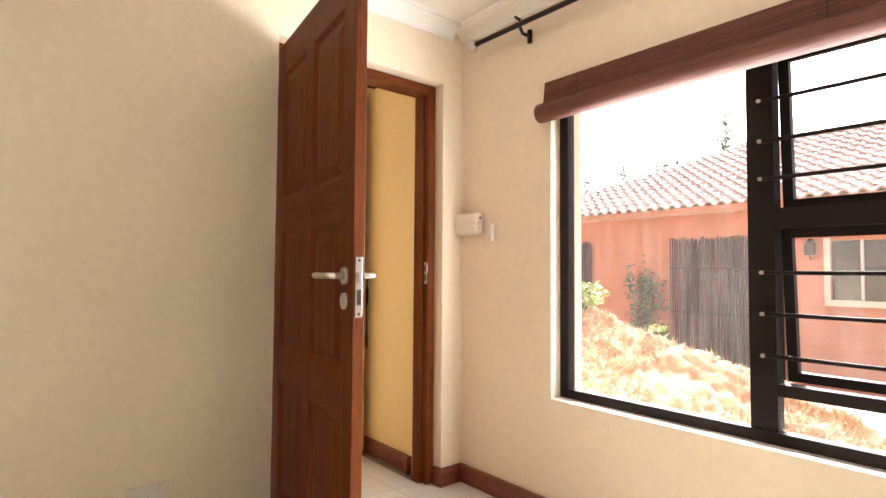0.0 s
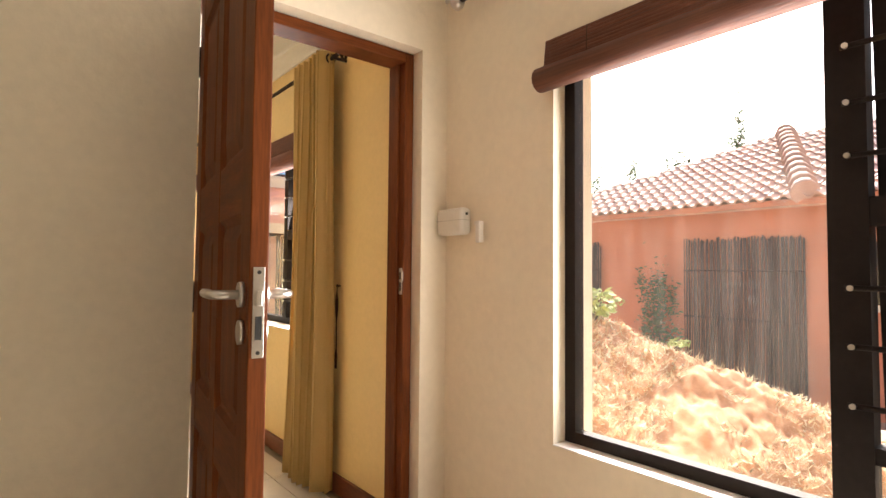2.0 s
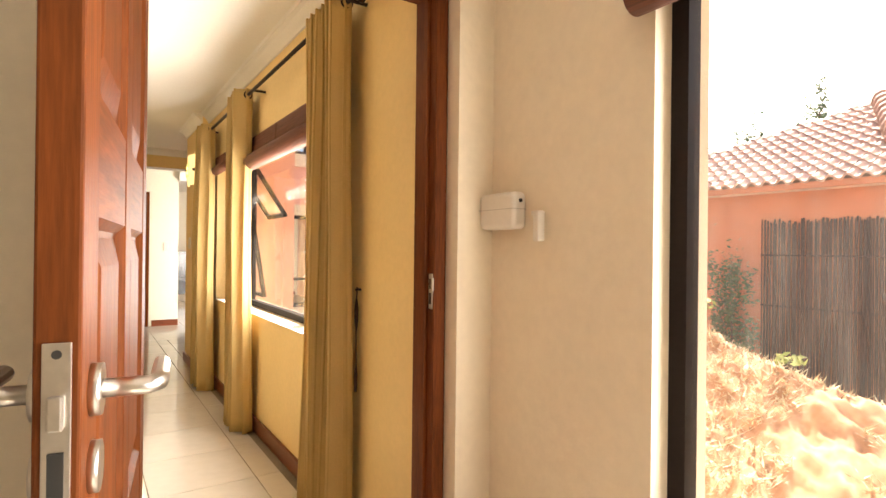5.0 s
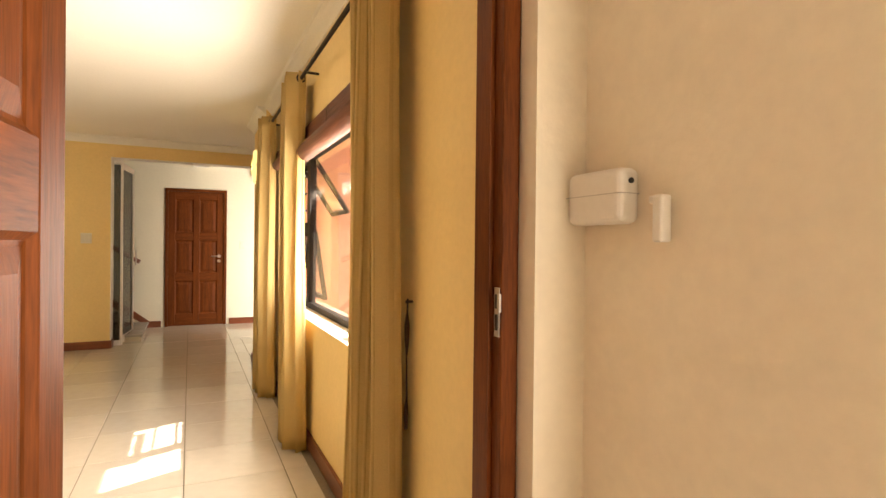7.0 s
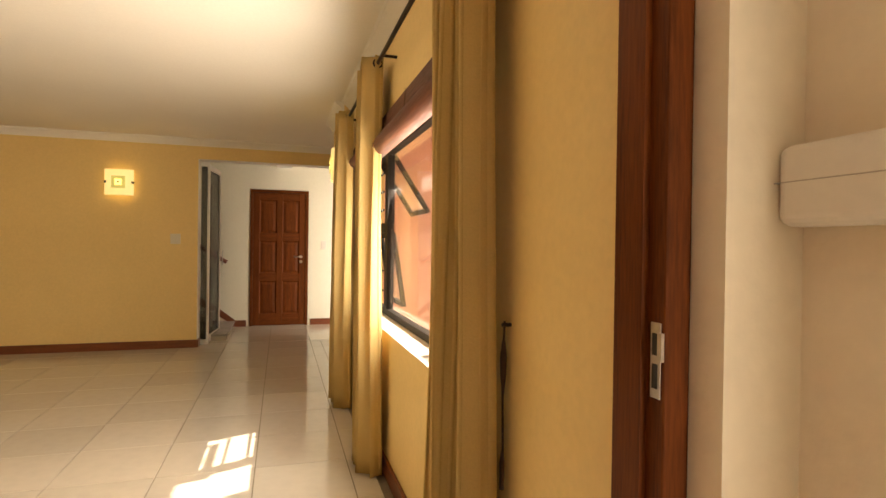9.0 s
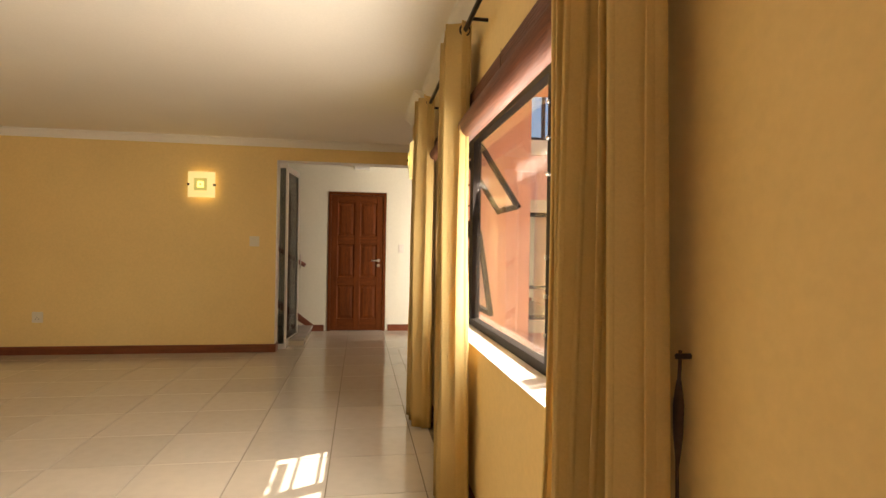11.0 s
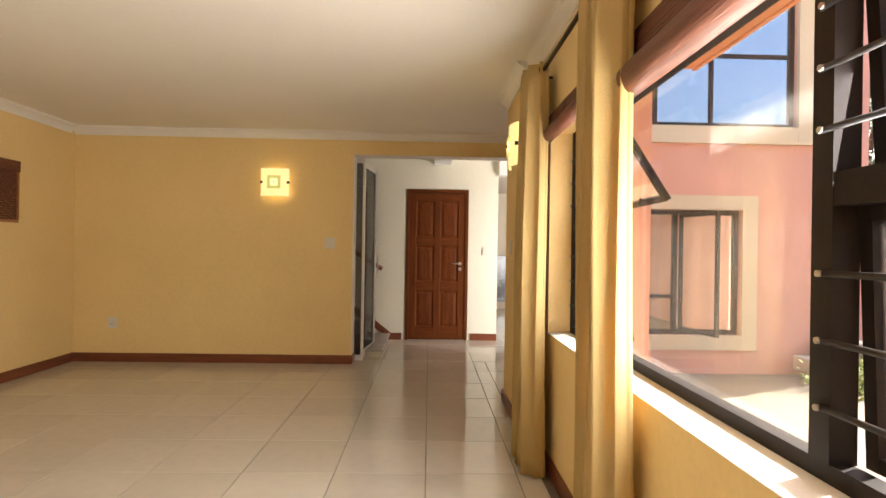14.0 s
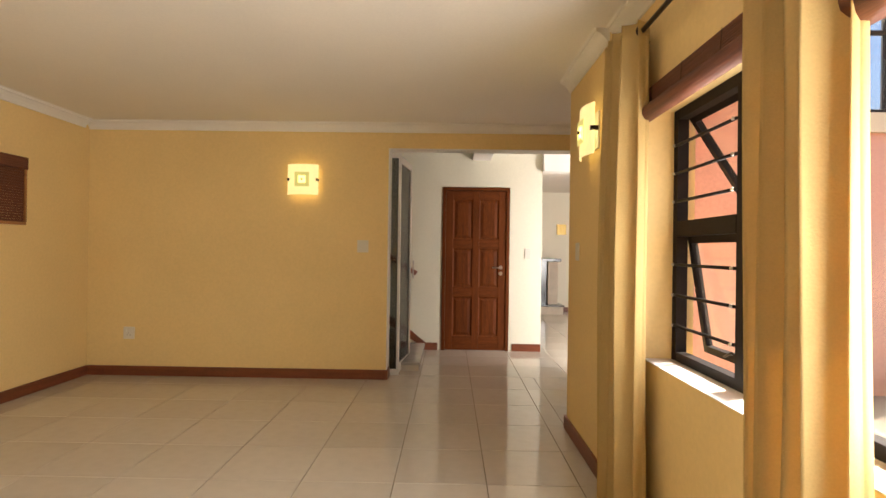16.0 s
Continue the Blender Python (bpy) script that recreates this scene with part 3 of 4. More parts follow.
def curtain(label, y0, y1, x_in, x_out, folds, seed, hem=0.02, top=2.31, sweep=0.0):
    """A gathered curtain: pleats across its width that deepen towards the hem, with eyelets on the rod."""
    rng = random.Random(seed)
    c = thing("curtain", label, "curtain", group="living room curtains")
    per = 10
    n = folds * per
    amp = [rng.uniform(0.6, 1.0) for _ in range(folds + 1)]
    ph = [rng.uniform(-0.25, 0.25) for _ in range(folds + 1)]
    rows = 28
    bm = bmesh.new()
    grid = []
    mid = (x_in + x_out) / 2
    for r in range(rows + 1):
        v = r / rows
        z = top + (hem - top) * v
        line = []
        for i in range(n + 1):
            u = i / n
            k = min(int(u * folds), folds - 1)
            f = u * folds - k
            a = amp[k] * (1 - f) + amp[k + 1] * f
            w = math.sin(2 * math.pi * (u * folds) + ph[k] * math.sin(math.pi * f))
            depth = (x_out - x_in) / 2 * (0.85 + 0.25 * v) * a
            x = mid + depth * math.copysign(abs(w) ** 0.75, w) + 0.008 * math.sin(5 * v + 9 * u + seed) - sweep * v
            y = y0 + (y1 - y0) * (0.5 + (u - 0.5) * (0.9 + 0.14 * v + 0.03 * math.sin(3 * v + seed))) + 0.012 * math.sin(4 * v + seed) + 0.012 * math.sin(4 * math.pi * u * folds)
            line.append(bm.verts.new((x, y, z - (0.012 * math.sin(7 * u + seed) if r == rows else 0))))
        grid.append(line)
    back = []
    for line in grid:
        row = []
        for i, v in enumerate(line):
            d = line[min(i + 1, n)].co - line[max(i - 1, 0)].co
            row.append(bm.verts.new(v.co + Vector((-d.y, d.x, 0)).normalized() * 0.003))
        back.append(row)
    for g in (grid, back):
        for a, b in zip(g, g[1:]):
            for i in range(n):
                bm.faces.new((a[i], a[i + 1], b[i + 1], b[i])).smooth = True
    for i in (0, n):
        for r in range(rows):
            bm.faces.new((grid[r][i], grid[r + 1][i], back[r + 1][i], back[r][i]))
    for r in (0, rows):
        for i in range(n):
            bm.faces.new((grid[r][i], grid[r][i + 1], back[r][i + 1], back[r][i]))
    part("cloth", bm, CURTAIN, c)
    for k in range(folds):
        y = y0 + (y1 - y0) * (k + 0.5) / folds
        bm = bmesh.new()
        pts = [(2.02 + 0.024 * math.cos(a), y, 2.27 + 0.024 * math.sin(a)) for a in (2 * math.pi * j / 14 for j in range(15))]
        tube(bm, pts, 0.005, 6)
        part("eyelet", bm, IRON, c, "dark metal eyelet")
    return c


curtain("mustard yellow eyelet curtain beside the bedroom doorway", 3.05, 3.46, 1.94, 2.07, 6, 3)
curtain("mustard yellow eyelet curtain between the two windows", 4.685, 5.03, 1.92, 2.07, 4, 8)
curtain("mustard yellow eyelet curtain at the wall's far end", 5.94, 6.33, 1.91, 2.07, 4, 13)
tie = thing("curtain_tieback", "dark tasselled cord tieback hanging on the wall", "tieback")
part("hook", tubes((((2.10, 3.085, 1.07), (2.075, 3.085, 1.07)), 0.005)), IRON, tie)
part("cord", tubes((((2.082, 3.085, 1.08), (2.078, 3.085, 0.95), (2.082, 3.085, 0.72)), 0.003)), TIE, tie)
part("tassel", tubes((((2.08, 3.085, 1.03), (2.08, 3.085, 0.99), (2.08, 3.085, 0.94), (2.08, 3.085, 0.89)), (0.004, 0.009, 0.008, 0.003))), TIE, tie)
part("tassel", tubes((((2.08, 3.085, 0.74), (2.08, 3.085, 0.71), (2.08, 3.085, 0.64)), (0.003, 0.007, 0.006))), TIE, tie)


# ---- wall fittings ----
chime = thing("alarm_siren", "ivory plastic rounded wall box with a seam", "alarm box", pose(2.25, 2.305, 1.365))
part("cover", boxes((-0.056, 0.0, -0.085, 0.085, -0.057, 0.058), bevel=0.017, seg=4), PLASTIC, chime)
part("seam", boxes((-0.0566, -0.004, -0.0856, 0.0856, 0.004, 0.0058), bevel=0.0005, seg=1), SEAM, chime)
part("button", tubes((((-0.03, -0.086, 0.03), (-0.03, -0.09, 0.03)), 0.006)), DARKSLOT, chime)
detector = thing("motion_detector", "small ivory sensor on a bracket beside the alarm box", "sensor", pose(2.25, 2.142, 1.315))
part("bracket", boxes((-0.03, 0.0, 0.0, 0.03, 0.03, 0.045), bevel=0.003), PLASTIC, detector)
part("body", boxes((-0.040, -0.012, -0.012, 0.012, -0.045, 0.045), bevel=0.005), PLASTIC, detector)


def socket(label, m, w, h, rockers=1, group=""):
    s = thing("wall_switch" if rockers else "wall_socket", label, "switch" if rockers else "socket", m, group)
    part("plate", boxes((-w / 2, w / 2, -0.010, 0.0, -h / 2, h / 2), bevel=0.003), PLASTIC, s)
    if rockers:
        part("rocker", boxes((-w * 0.28, w * 0.28, -0.014, -0.009, -h * 0.3, h * 0.3), bevel=0.002), PLASTIC, s)
    else:
        for x in (-0.3, 0.3):
            part("rocker", boxes((x * w - 0.01, x * w + 0.01, -0.014, -0.009, 0.01, 0.035), bevel=0.002), PLASTIC, s)
        for x, z in ((-0.016, -0.02), (0.016, -0.02), (0, 0.0)):
            part("pin_hole", boxes((x - 0.004, x + 0.004, -0.0125, -0.0105, z - 0.003, z + 0.003)), DARKSLOT, s)
    return s


socket("ivory light switch on the yellow wall", pose(0.315, 8.88, 1.31), 0.11, 0.12)
socket("white double wall socket low on the yellow wall", pose(-1.995, 8.88, 0.42), 0.11, 0.12, 0)
socket("ivory light switch beside the hall door", pose(2.17, 10.50, 1.255), 0.08, 0.13)
socket("white wall socket low beside the bedroom door", pose(0.74, 2.39, 0.30), 0.14, 0.09, 0)
socket("slim light switch on the wall end", pose(2.04, 7.22, 1.285, 0, 0, 270), 0.08, 0.12)


def sconce(label, m, lit=True):
    s = thing("wall_lamp", label, "wall lamp", m, "glass wall lamps")
    bm = bmesh.new()
    n = 8
    for i in range(n):
        a, b = (-0.15 + 0.3 * i / n), (-0.15 + 0.3 * (i + 1) / n)
        bulge = [0.085 - 1.6 * q * q for q in (a, b)]
        v = [bm.verts.new((q, -d + e, z)) for q, d in zip((a, b), bulge) for e in (0, 0.006) for z in (-0.148, 0.148)]
        for f in ((0, 4, 5, 1), (2, 3, 7, 6), (0, 2, 6, 4), (1, 5, 7, 3)):
            bm.faces.new([v[j] for j in f])
    bmesh.ops.remove_doubles(bm, verts=bm.verts[:], dist=0.0002)
    part("shade", bm, LAMPGLASS, s, "glowing curved glass shade")
    core = part("pattern_plate", boxes((-0.07, 0.07, -0.092, -0.087, -0.07, 0.07)), LAMPPLATE, s, "square brass-coloured centre plate")
    part("bulb_glow", boxes((-0.035, 0.035, -0.0945, -0.0925, -0.035, 0.035)), LAMPCORE, core)
    part("knob", tubes((((0, -0.092, 0), (0, -0.105, 0)), 0.010)), IRON, s)
    for x in (-0.14, 0.14):
        part("clip", boxes((x - 0.01, x + 0.01, -0.066, -0.02, -0.012, 0.012)), IRON, s)
    part("back_plate", boxes((-0.11, 0.11, -0.012, 0.0, -0.11, 0.11), bevel=0.003), PLASTIC, s)
    return s


sconce("lit square curved-glass wall lamp on the yellow wall", pose(-0.275, 8.88, 1.955))
sconce("lit square curved-glass wall lamp on the wall end", pose(2.04, 6.83, 2.0, 0, 0, 270))
for place, z in (((-0.275, 8.79, 1.955), 1), ((1.95, 6.83, 2.0), 2)):
    lamp = new("wall_lamp_light", bpy.data.lights.new("wall_lamp_light", "POINT"))
    lamp.data.energy, lamp.data.color, lamp.data.shadow_soft_size = 0.25, (1.0, 0.75, 0.35), 0.05
    lamp.location = (place[0], place[1] + (0.05 if z == 1 else 0), place[2])


# ---- hall: stair, glazed door, far lounge ----
stair = thing("staircase", "stair with grey tiled treads rising behind the wall", "stairs")
for k in range(7):
    x1 = 0.86 - 0.27 * k
    part("tread", boxes((x1 - 0.29, x1 + 0.012, 9.27, 10.49, 0.09 + 0.17 * k - 0.03, 0.09 + 0.17 * k), bevel=0.004), GREY, stair)
    part("riser", boxes((x1 - 0.27, x1, 9.275, 10.488, 0.0, 0.06 + 0.17 * k)), TILE, stair)
rake = bmesh.new()
ra = [(0.88, 0.0), (0.88, 0.095), (0.62, 0.30), (-1.2, 1.45), (-1.2, 1.34), (0.60, 0.20)]
rv = [[rake.verts.new((x, y, z)) for x, z in ra] for y in (10.478, 10.499)]
rake.faces.new(rv[0]), rake.faces.new(rv[1][::-1])
for i in range(len(ra)):
    rake.faces.new((rv[0][i], rv[0][(i + 1) % 6], rv[1][(i + 1) % 6], rv[1][i]))
structure("baseboard_stair", rake, SKIRT, "red-brown skirting raking up the stair", "skirting")
glazed = thing("glazed_door", "white aluminium glazed door standing open by the stair", "door", pose(0.658, 9.115, 0.012, 0, 0, 84), kind="structure")
part("frame", boxes((0, 0.045, 0, 0.035, 0, 2.24), (0.62, 0.665, 0, 0.035, 0, 2.24), (0.045, 0.62, 0.001, 0.034, 0, 0.08), (0.045, 0.62, 0.001, 0.034, 2.17, 2.24)), ALU, glazed)
gp = part("pane", boxes((0.045, 0.62, 0.014, 0.02, 0.08, 2.17)), SHADEGLASS, glazed, "glass pane tinted with the stairwell's dark")
gp.visible_shadow = False
part("handle", tubes((((0.643, -0.03, 0.95), (0.643, -0.03, 1.15)), 0.008)), STEEL, glazed)
solid("stair_post", boxes((0.640, 0.665, 9.07, 9.11, 0, 2.274), bevel=0.002), ALU, "white aluminium door post by the opening", "post")
sidelight = thing("window_6", "narrow sidelight beside the aluminium post, its glass tinted with the stairwell's dark", "window", kind="structure")
part("pane", boxes((0.570, 0.639, 9.086, 9.092, 0.06, 2.22)), SHADEGLASS, sidelight).visible_shadow = False
part("window_frame", boxes((0.568, 0.639, 9.07, 9.11, 0.0, 0.058), (0.568, 0.639, 9.07, 9.11, 2.222, 2.273)), ALU, sidelight)
hand = thing("handrail", "dark red-brown wooden handrail along the stair wall", "handrail")
part("rail", tubes((((0.75, 10.44, 0.98), (-1.6, 10.44, 2.45)), 0.03)), SKIRT, hand)
for x in (0.4, -0.4):
    part("bracket", tubes((((x, 10.5, 1.19 - (x - 0.4) * 0.62), (x, 10.44, 1.19 - (x - 0.4) * 0.62)), 0.008)), IRON, hand)

fire = thing("fireplace", "white fireplace with a black stone mantel", "fireplace", pose(3.0, 14.78, 0))
part("mantel", boxes((-0.45, 0.48, -0.05, 0.40, 1.08, 1.14), bevel=0.006), BLACK, fire, "black stone mantel shelf")
part("pier", boxes((0.22, 0.42, 0.0, 0.40, 0.16, 1.08), bevel=0.004), STONE, fire)
part("pier", boxes((-0.42, -0.22, 0.0, 0.40, 0.16, 1.08), bevel=0.004), STONE, fire)
part("firebox", boxes((-0.22, 0.22, 0.12, 0.39, 0.16, 1.08)), BLACK, fire)
part("hearth", boxes((-0.5, 0.5, -0.2, 0.40, 0.0, 0.16), bevel=0.006), STONE, fire)
part("hearth_slab", boxes((-0.52, 0.52, -0.22, 0.40, 0.162, 0.19), bevel=0.004), BLACK, fire)
brass = thing("wall_lamp", "small pierced brass wall lamp over the mantel", "wall lamp", pose(3.56, 15.2, 1.76), "lounge lamps")
for i in range(3):
    for j in range(3):
        part("pierced_square", boxes((-0.09 + 0.065 * i, -0.04 + 0.065 * i, -0.07, -0.0552, -0.1 + 0.07 * j, -0.05 + 0.07 * j)), GOLD, brass)
part("back_plate", boxes((-0.1, 0.1, -0.055, 0, -0.11, 0.11)), GOLD, brass)

# ---- outside ----
def ease(a, b, v):
    q = max(0.0, min(1.0, (v - a) / (b - a)))
    return q * q * (3 - 2 * q)


def ground_z(x, y):
    """The garden falls away towards the neighbouring house and stays level round the courtyard."""
    return -0.25 - 1.15 * ease(6.2, 9.5, x) * (1 - ease(8.0, 13.0, y - 0.6 * max(0, x - 10)))


steps = [-400, -120, -40, -15, -6] + [-3 + 0.75 * k for k in range(41)] + [31, 45, 120, 400]
ground_bm = bmesh.new()
sheet = [[ground_bm.verts.new((x, y, ground_z(x, y) + 0.02 * noise.noise((x * 0.7, y * 0.7, 1)))) for y in steps] for x in steps]
for i in range(len(steps) - 1):
    for j in range(len(steps) - 1):
        ground_bm.faces.new((sheet[i][j], sheet[i + 1][j], sheet[i + 1][j + 1], sheet[i][j + 1])).smooth = True
structure("ground", ground_bm, GROUND, "dry garden ground reaching the horizon", "ground")


def mound_height(x, y):
    crest = 0.30 + 0.30 * (y - 1.2) + 0.02 * math.sin(5 * y)
    crest = max(-0.1, min(crest, 1.15))
    d = x - 4.2
    h = crest - (0.34 * max(0, -d) ** 1.1) - 0.55 * max(0, d)
    h += 0.07 * noise.noise((x * 1.7, y * 1.7, 0)) + 0.045 * noise.noise((x * 5, y * 5, 3)) + 0.035 * noise.noise((x * 13, y * 13, 5)) + 0.03 * noise.noise((x * 30, y * 30, 7))
    return max(h, -0.30)


bm = bmesh.new()
nx, ny = 190, 260
gv = [[bm.verts.new((2.49 + 4.5 * i / nx, -1.5 + 7.5 * j / ny * 0.86, 0)) for j in range(ny + 1)] for i in range(nx + 1)]
for line in gv:
    for v in line:
        v.co.z = mound_height(v.co.x, v.co.y)
        if v.co.y > 3.6:
            v.co.z = max(-0.3, v.co.z - 1.3 * (v.co.y - 3.6))
for i in range(nx):
    for j in range(ny):
        bm.faces.new((gv[i][j], gv[i + 1][j], gv[i + 1][j + 1], gv[i][j + 1])).smooth = True
solid("earth_bank", bm, SOIL, "bank of dry orange soil outside the window", "earth bank", kind="stuff")

rng = random.Random(5)
verts, faces = [], []


def blade(p, way, length, width):
    s = Vector((rng.uniform(-1, 1), rng.uniform(-1, 1), 0)).normalized() * width
    k = len(verts)
    verts.extend([p - s, p + s, p + way * length])
    faces.append((k, k + 1, k + 2))


for _ in range(70000):
    x, y = rng.uniform(2.6, 5.2), rng.uniform(-0.6, 3.6)
    keep = noise.noise((x * 1.3, y * 1.3, 9)) + 0.5 * noise.noise((x * 5, y * 5, 2)) + 0.12 * (x - 3.6)
    if keep < -0.12:
        continue
    z = mound_height(x, y)
    if z < -0.25:
        continue
    blade(Vector((x, y, z - 0.01)), Vector((rng.uniform(-0.8, 0.8), rng.uniform(-0.8, 0.8), rng.uniform(0.05, 0.6))).normalized(), rng.uniform(0.02, 0.08), rng.uniform(0.003, 0.009))
me = bpy.data.meshes.new("dry_grass")
me.from_pydata(verts, [], faces)
me.materials.append(STRAW)
tagged(new("dry_grass", me), "straw-coloured dry grass on the earth bank", "grass", kind="stuff")


def leaves(n, centre, radii, size, seed, clump=0):
    """Small folded leaves scattered through a lumpy crown."""
    r = random.Random(seed)
    bm = bmesh.new()
    spots = [Vector([c + e * r.uniform(-0.75, 0.75) for c, e in zip(centre, radii)]) for _ in range(clump)]
    for _ in range(n):
        if spots:
            p = r.choice(spots) + Vector([e * r.gauss(0, 0.17) for e in radii])
        else:
            d = Vector((r.gauss(0, 1), r.gauss(0, 1), r.gauss(0, 1))).normalized() * r.uniform(0.3, 1) ** 0.5
            p = Vector([c + e * q for c, e, q in zip(centre, radii, d)])
        a = Vector((r.gauss(0, 1), r.gauss(0, 1), r.gauss(0, 0.7))).normalized()
        b = a.orthogonal().normalized()
        s = size * r.uniform(0.6, 1.3)
        q = [bm.verts.new(p + o) for o in (-a * s, b * s * 0.4, a * s, -b * s * 0.4)]
        bm.faces.new(q)
    return bm


def shrub(label, x, y, z, radii, n, size, seed, mat=LEAF, clump=14):
    s = thing("shrub", label, "shrub", pose(x, y, z))
    r = random.Random(seed)
    runs = []
    for _ in range(6):
        e = Vector((r.uniform(-0.6, 0.6) * radii[0], r.uniform(-0.6, 0.6) * radii[1], radii[2] * r.uniform(0.9, 1.5)))
        runs.append((((0, 0, -0.03), e * 0.5 + Vector((0.02, 0.01, 0)), e), (0.012, 0.008, 0.003)))
    part("stem", tubes(*runs), BARK, s)
    part("foliage", leaves(n, (0, 0, radii[2]), radii, size, seed, clump), mat, s)
    return s


shrub("bright green young shrub on the crest of the bank", 4.15, 2.95, 0.80, (0.16, 0.2, 0.12), 260, 0.035, 4, LEAFLIGHT)
shrub("small bright green sprout on the bank", 4.2, 2.35, 0.63, (0.06, 0.08, 0.05), 60, 0.025, 6, LEAFLIGHT, 5)
shrub("bright leafy shrub at the bank's lower end", 4.3, 0.55, 0.18, (0.25, 0.3, 0.28), 500, 0.035, 7, LEAFLIGHT)

# neighbouring house
house = thing("neighbour_house", "red rendered house with a hipped clay tile roof", "house", pose(0, 0, 0))
HX, HY0, HY1, EAVE = 12.6, -5.0, 11.6, 2.5
part("wall", wall_mesh("x", HX, HX + 0.3, HY0, HY1, -1.6, EAVE, [(1.5, 3.35, 0.62, 1.75)]), RED, house)
part("wall", wall_mesh("y", HY1 - 0.3, HY1, HX + 0.3, HX + 9, -1.6, EAVE), RED, house)
part("fascia", boxes((HX - 0.42, HX - 0.38, HY0 - 0.4, HY1 + 0.4, EAVE - 0.04, EAVE + 0.08), (HX - 0.38, HX, HY0 - 0.4, HY1 + 0.4, EAVE - 0.04, EAVE - 0.02)), RED, house)
# opaque black slab: the unlit room behind the glass is put into its colour
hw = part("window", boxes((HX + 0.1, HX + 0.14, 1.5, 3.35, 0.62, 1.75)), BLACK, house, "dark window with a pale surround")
part("surround", boxes((HX - 0.05, HX + 0.02, 1.4, 3.45, 0.5, 0.62), (HX - 0.05, HX + 0.02, 3.35, 3.45, 0.62, 1.8)), TRIM, hw)
for y in (2.85, 2.4, 1.95):
    part("mullion", boxes((HX + 0.06, HX + 0.1, y, y + 0.05, 0.62, 1.75)), ROOMDARK, hw)


def pantiles(corner, along, up, length, slope_len, keep, pitch=0.27, course=0.34):
    """Rows of overlapping barrel tiles on a roof plane."""
    along, up = Vector(along).normalized(), Vector(up).normalized()
    nrm = along.cross(up)
    if nrm.z < 0:
        nrm = -nrm
    vs, fs = [], []
    for r in range(int(slope_len / course)):
        for c in range(int(length / pitch)):
            u0, w0 = c * pitch, r * course
            if not keep((u0 + pitch / 2) / length, (w0 + course / 2) / slope_len):
                continue
            k = len(vs)
            for w, lift in ((w0, 0.055), (w0 + course * 1.05, 0.01)):
                for s in range(7):
                    q = s / 6
                    hgt = 0.075 * math.sin(math.pi * min(1, q / 0.62)) if q < 0.62 else -0.02 * math.sin(math.pi * (q - 0.62) / 0.38)
                    vs.append(Vector(corner) + along * (u0 + q * pitch) + up * w + nrm * (lift + hgt))
            base = len(vs)
            for s in range(7):
                vs.append(vs[k + s] - nrm * 0.05)
            for s in range(6):
                fs.append((k + s, k + s + 1, k + 8 + s, k + 7 + s))
                fs.append((base + s, base + s + 1, k + s + 1, k + s))
    m = bpy.data.meshes.new("clay_tiles")
    m.from_pydata(vs, [], fs)
    m.materials.append(ROOFTILE)
    return m


ex, ey0, ey1 = HX - 0.45, HY0 - 0.45, HY1 + 0.45
APEX = Vector((16.6, 5.8, 4.85))
run, rise = APEX.x - ex, APEX.z - EAVE - 0.06
hip = (ey1 - APEX.y) / (ey1 - ey0)


def roof_piece(mesh):
    ob = new("roof_tiles", mesh)
    ob.parent = house
    ob["kind"] = "stuff"


roof_piece(pantiles((ex, ey0, EAVE + 0.06), (0, 1, 0), (run, 0, rise), ey1 - ey0, math.hypot(run, rise), lambda u, w: u < 1 - hip * w))
hip0 = Vector((ex, 4.0, EAVE + 0.16))
hip1 = APEX + Vector((0, 0, 0.1))
for k in range(13):
    a, b = hip0.lerp(hip1, k / 13), hip0.lerp(hip1, (k + 1.1) / 13)
    part("ridge_tile", tubes(((a, b), (0.25, 0.19))), ROOFTILE, house)
roof_under = bmesh.new()
rp = [(ex + 0.05, ey0, EAVE + 0.02), (ex + 0.05, ey1, EAVE + 0.02), (APEX.x, APEX.y, APEX.z - 0.06), (APEX.x, ey0, APEX.z - 0.06)]
top = [roof_under.verts.new(p) for p in rp]
low = [roof_under.verts.new((p[0] + 0.05, p[1], p[2] - 0.1)) for p in rp]
roof_under.faces.new(top), roof_under.faces.new(low[::-1])
for k in range(4):
    roof_under.faces.new((top[k], top[(k + 1) % 4], low[(k + 1) % 4], low[k]))
part("roof", roof_under, ROOFTILE, house)
screen = thing("reed_screen", "dark brown reed screen standing against the red wall", "screen")
for y0, y1, seed in ((4.15, 6.5, 1), (8.7, 9.4, 2)):
    r = random.Random(seed)
    bm = bmesh.new()
    y = y0
    while y < y1:
        x = HX - 0.05 - r.uniform(0, 0.03)
        tube(bm, ((x, y, -1.43), (x + r.uniform(-0.01, 0.01), y + r.uniform(-0.02, 0.02), 1.88 + r.uniform(-0.05, 0.06))), r.uniform(0.010, 0.018), 5)
        y += r.uniform(0.022, 0.036)
    reeds = part("reeds", bm, REED, screen)
    reeds["kind"] = "stuff"
    for z in (0.2, 1.2):
        part("binding", boxes((HX - 0.11, HX - 0.095, y0, y1, z, z + 0.03)), REED, screen)
shrub("dark green climbing shrub beside the reed screen", 12.3, 6.95, -1.4, (0.25, 0.5, 1.35), 2200, 0.06, 11, LEAF, 22)
lantern = thing("wall_lantern", "small dark outdoor wall lantern", "lantern", pose(HX, 3.65, 1.5))
part("arm", tubes((((0, 0, -0.1), (-0.12, 0, -0.1), (-0.14, 0, -0.02)), 0.012)), IRON, lantern)
part("lamp_body", boxes((-0.22, -0.06, -0.08, 0.08, -0.02, 0.2), bevel=0.02), IRON, lantern)
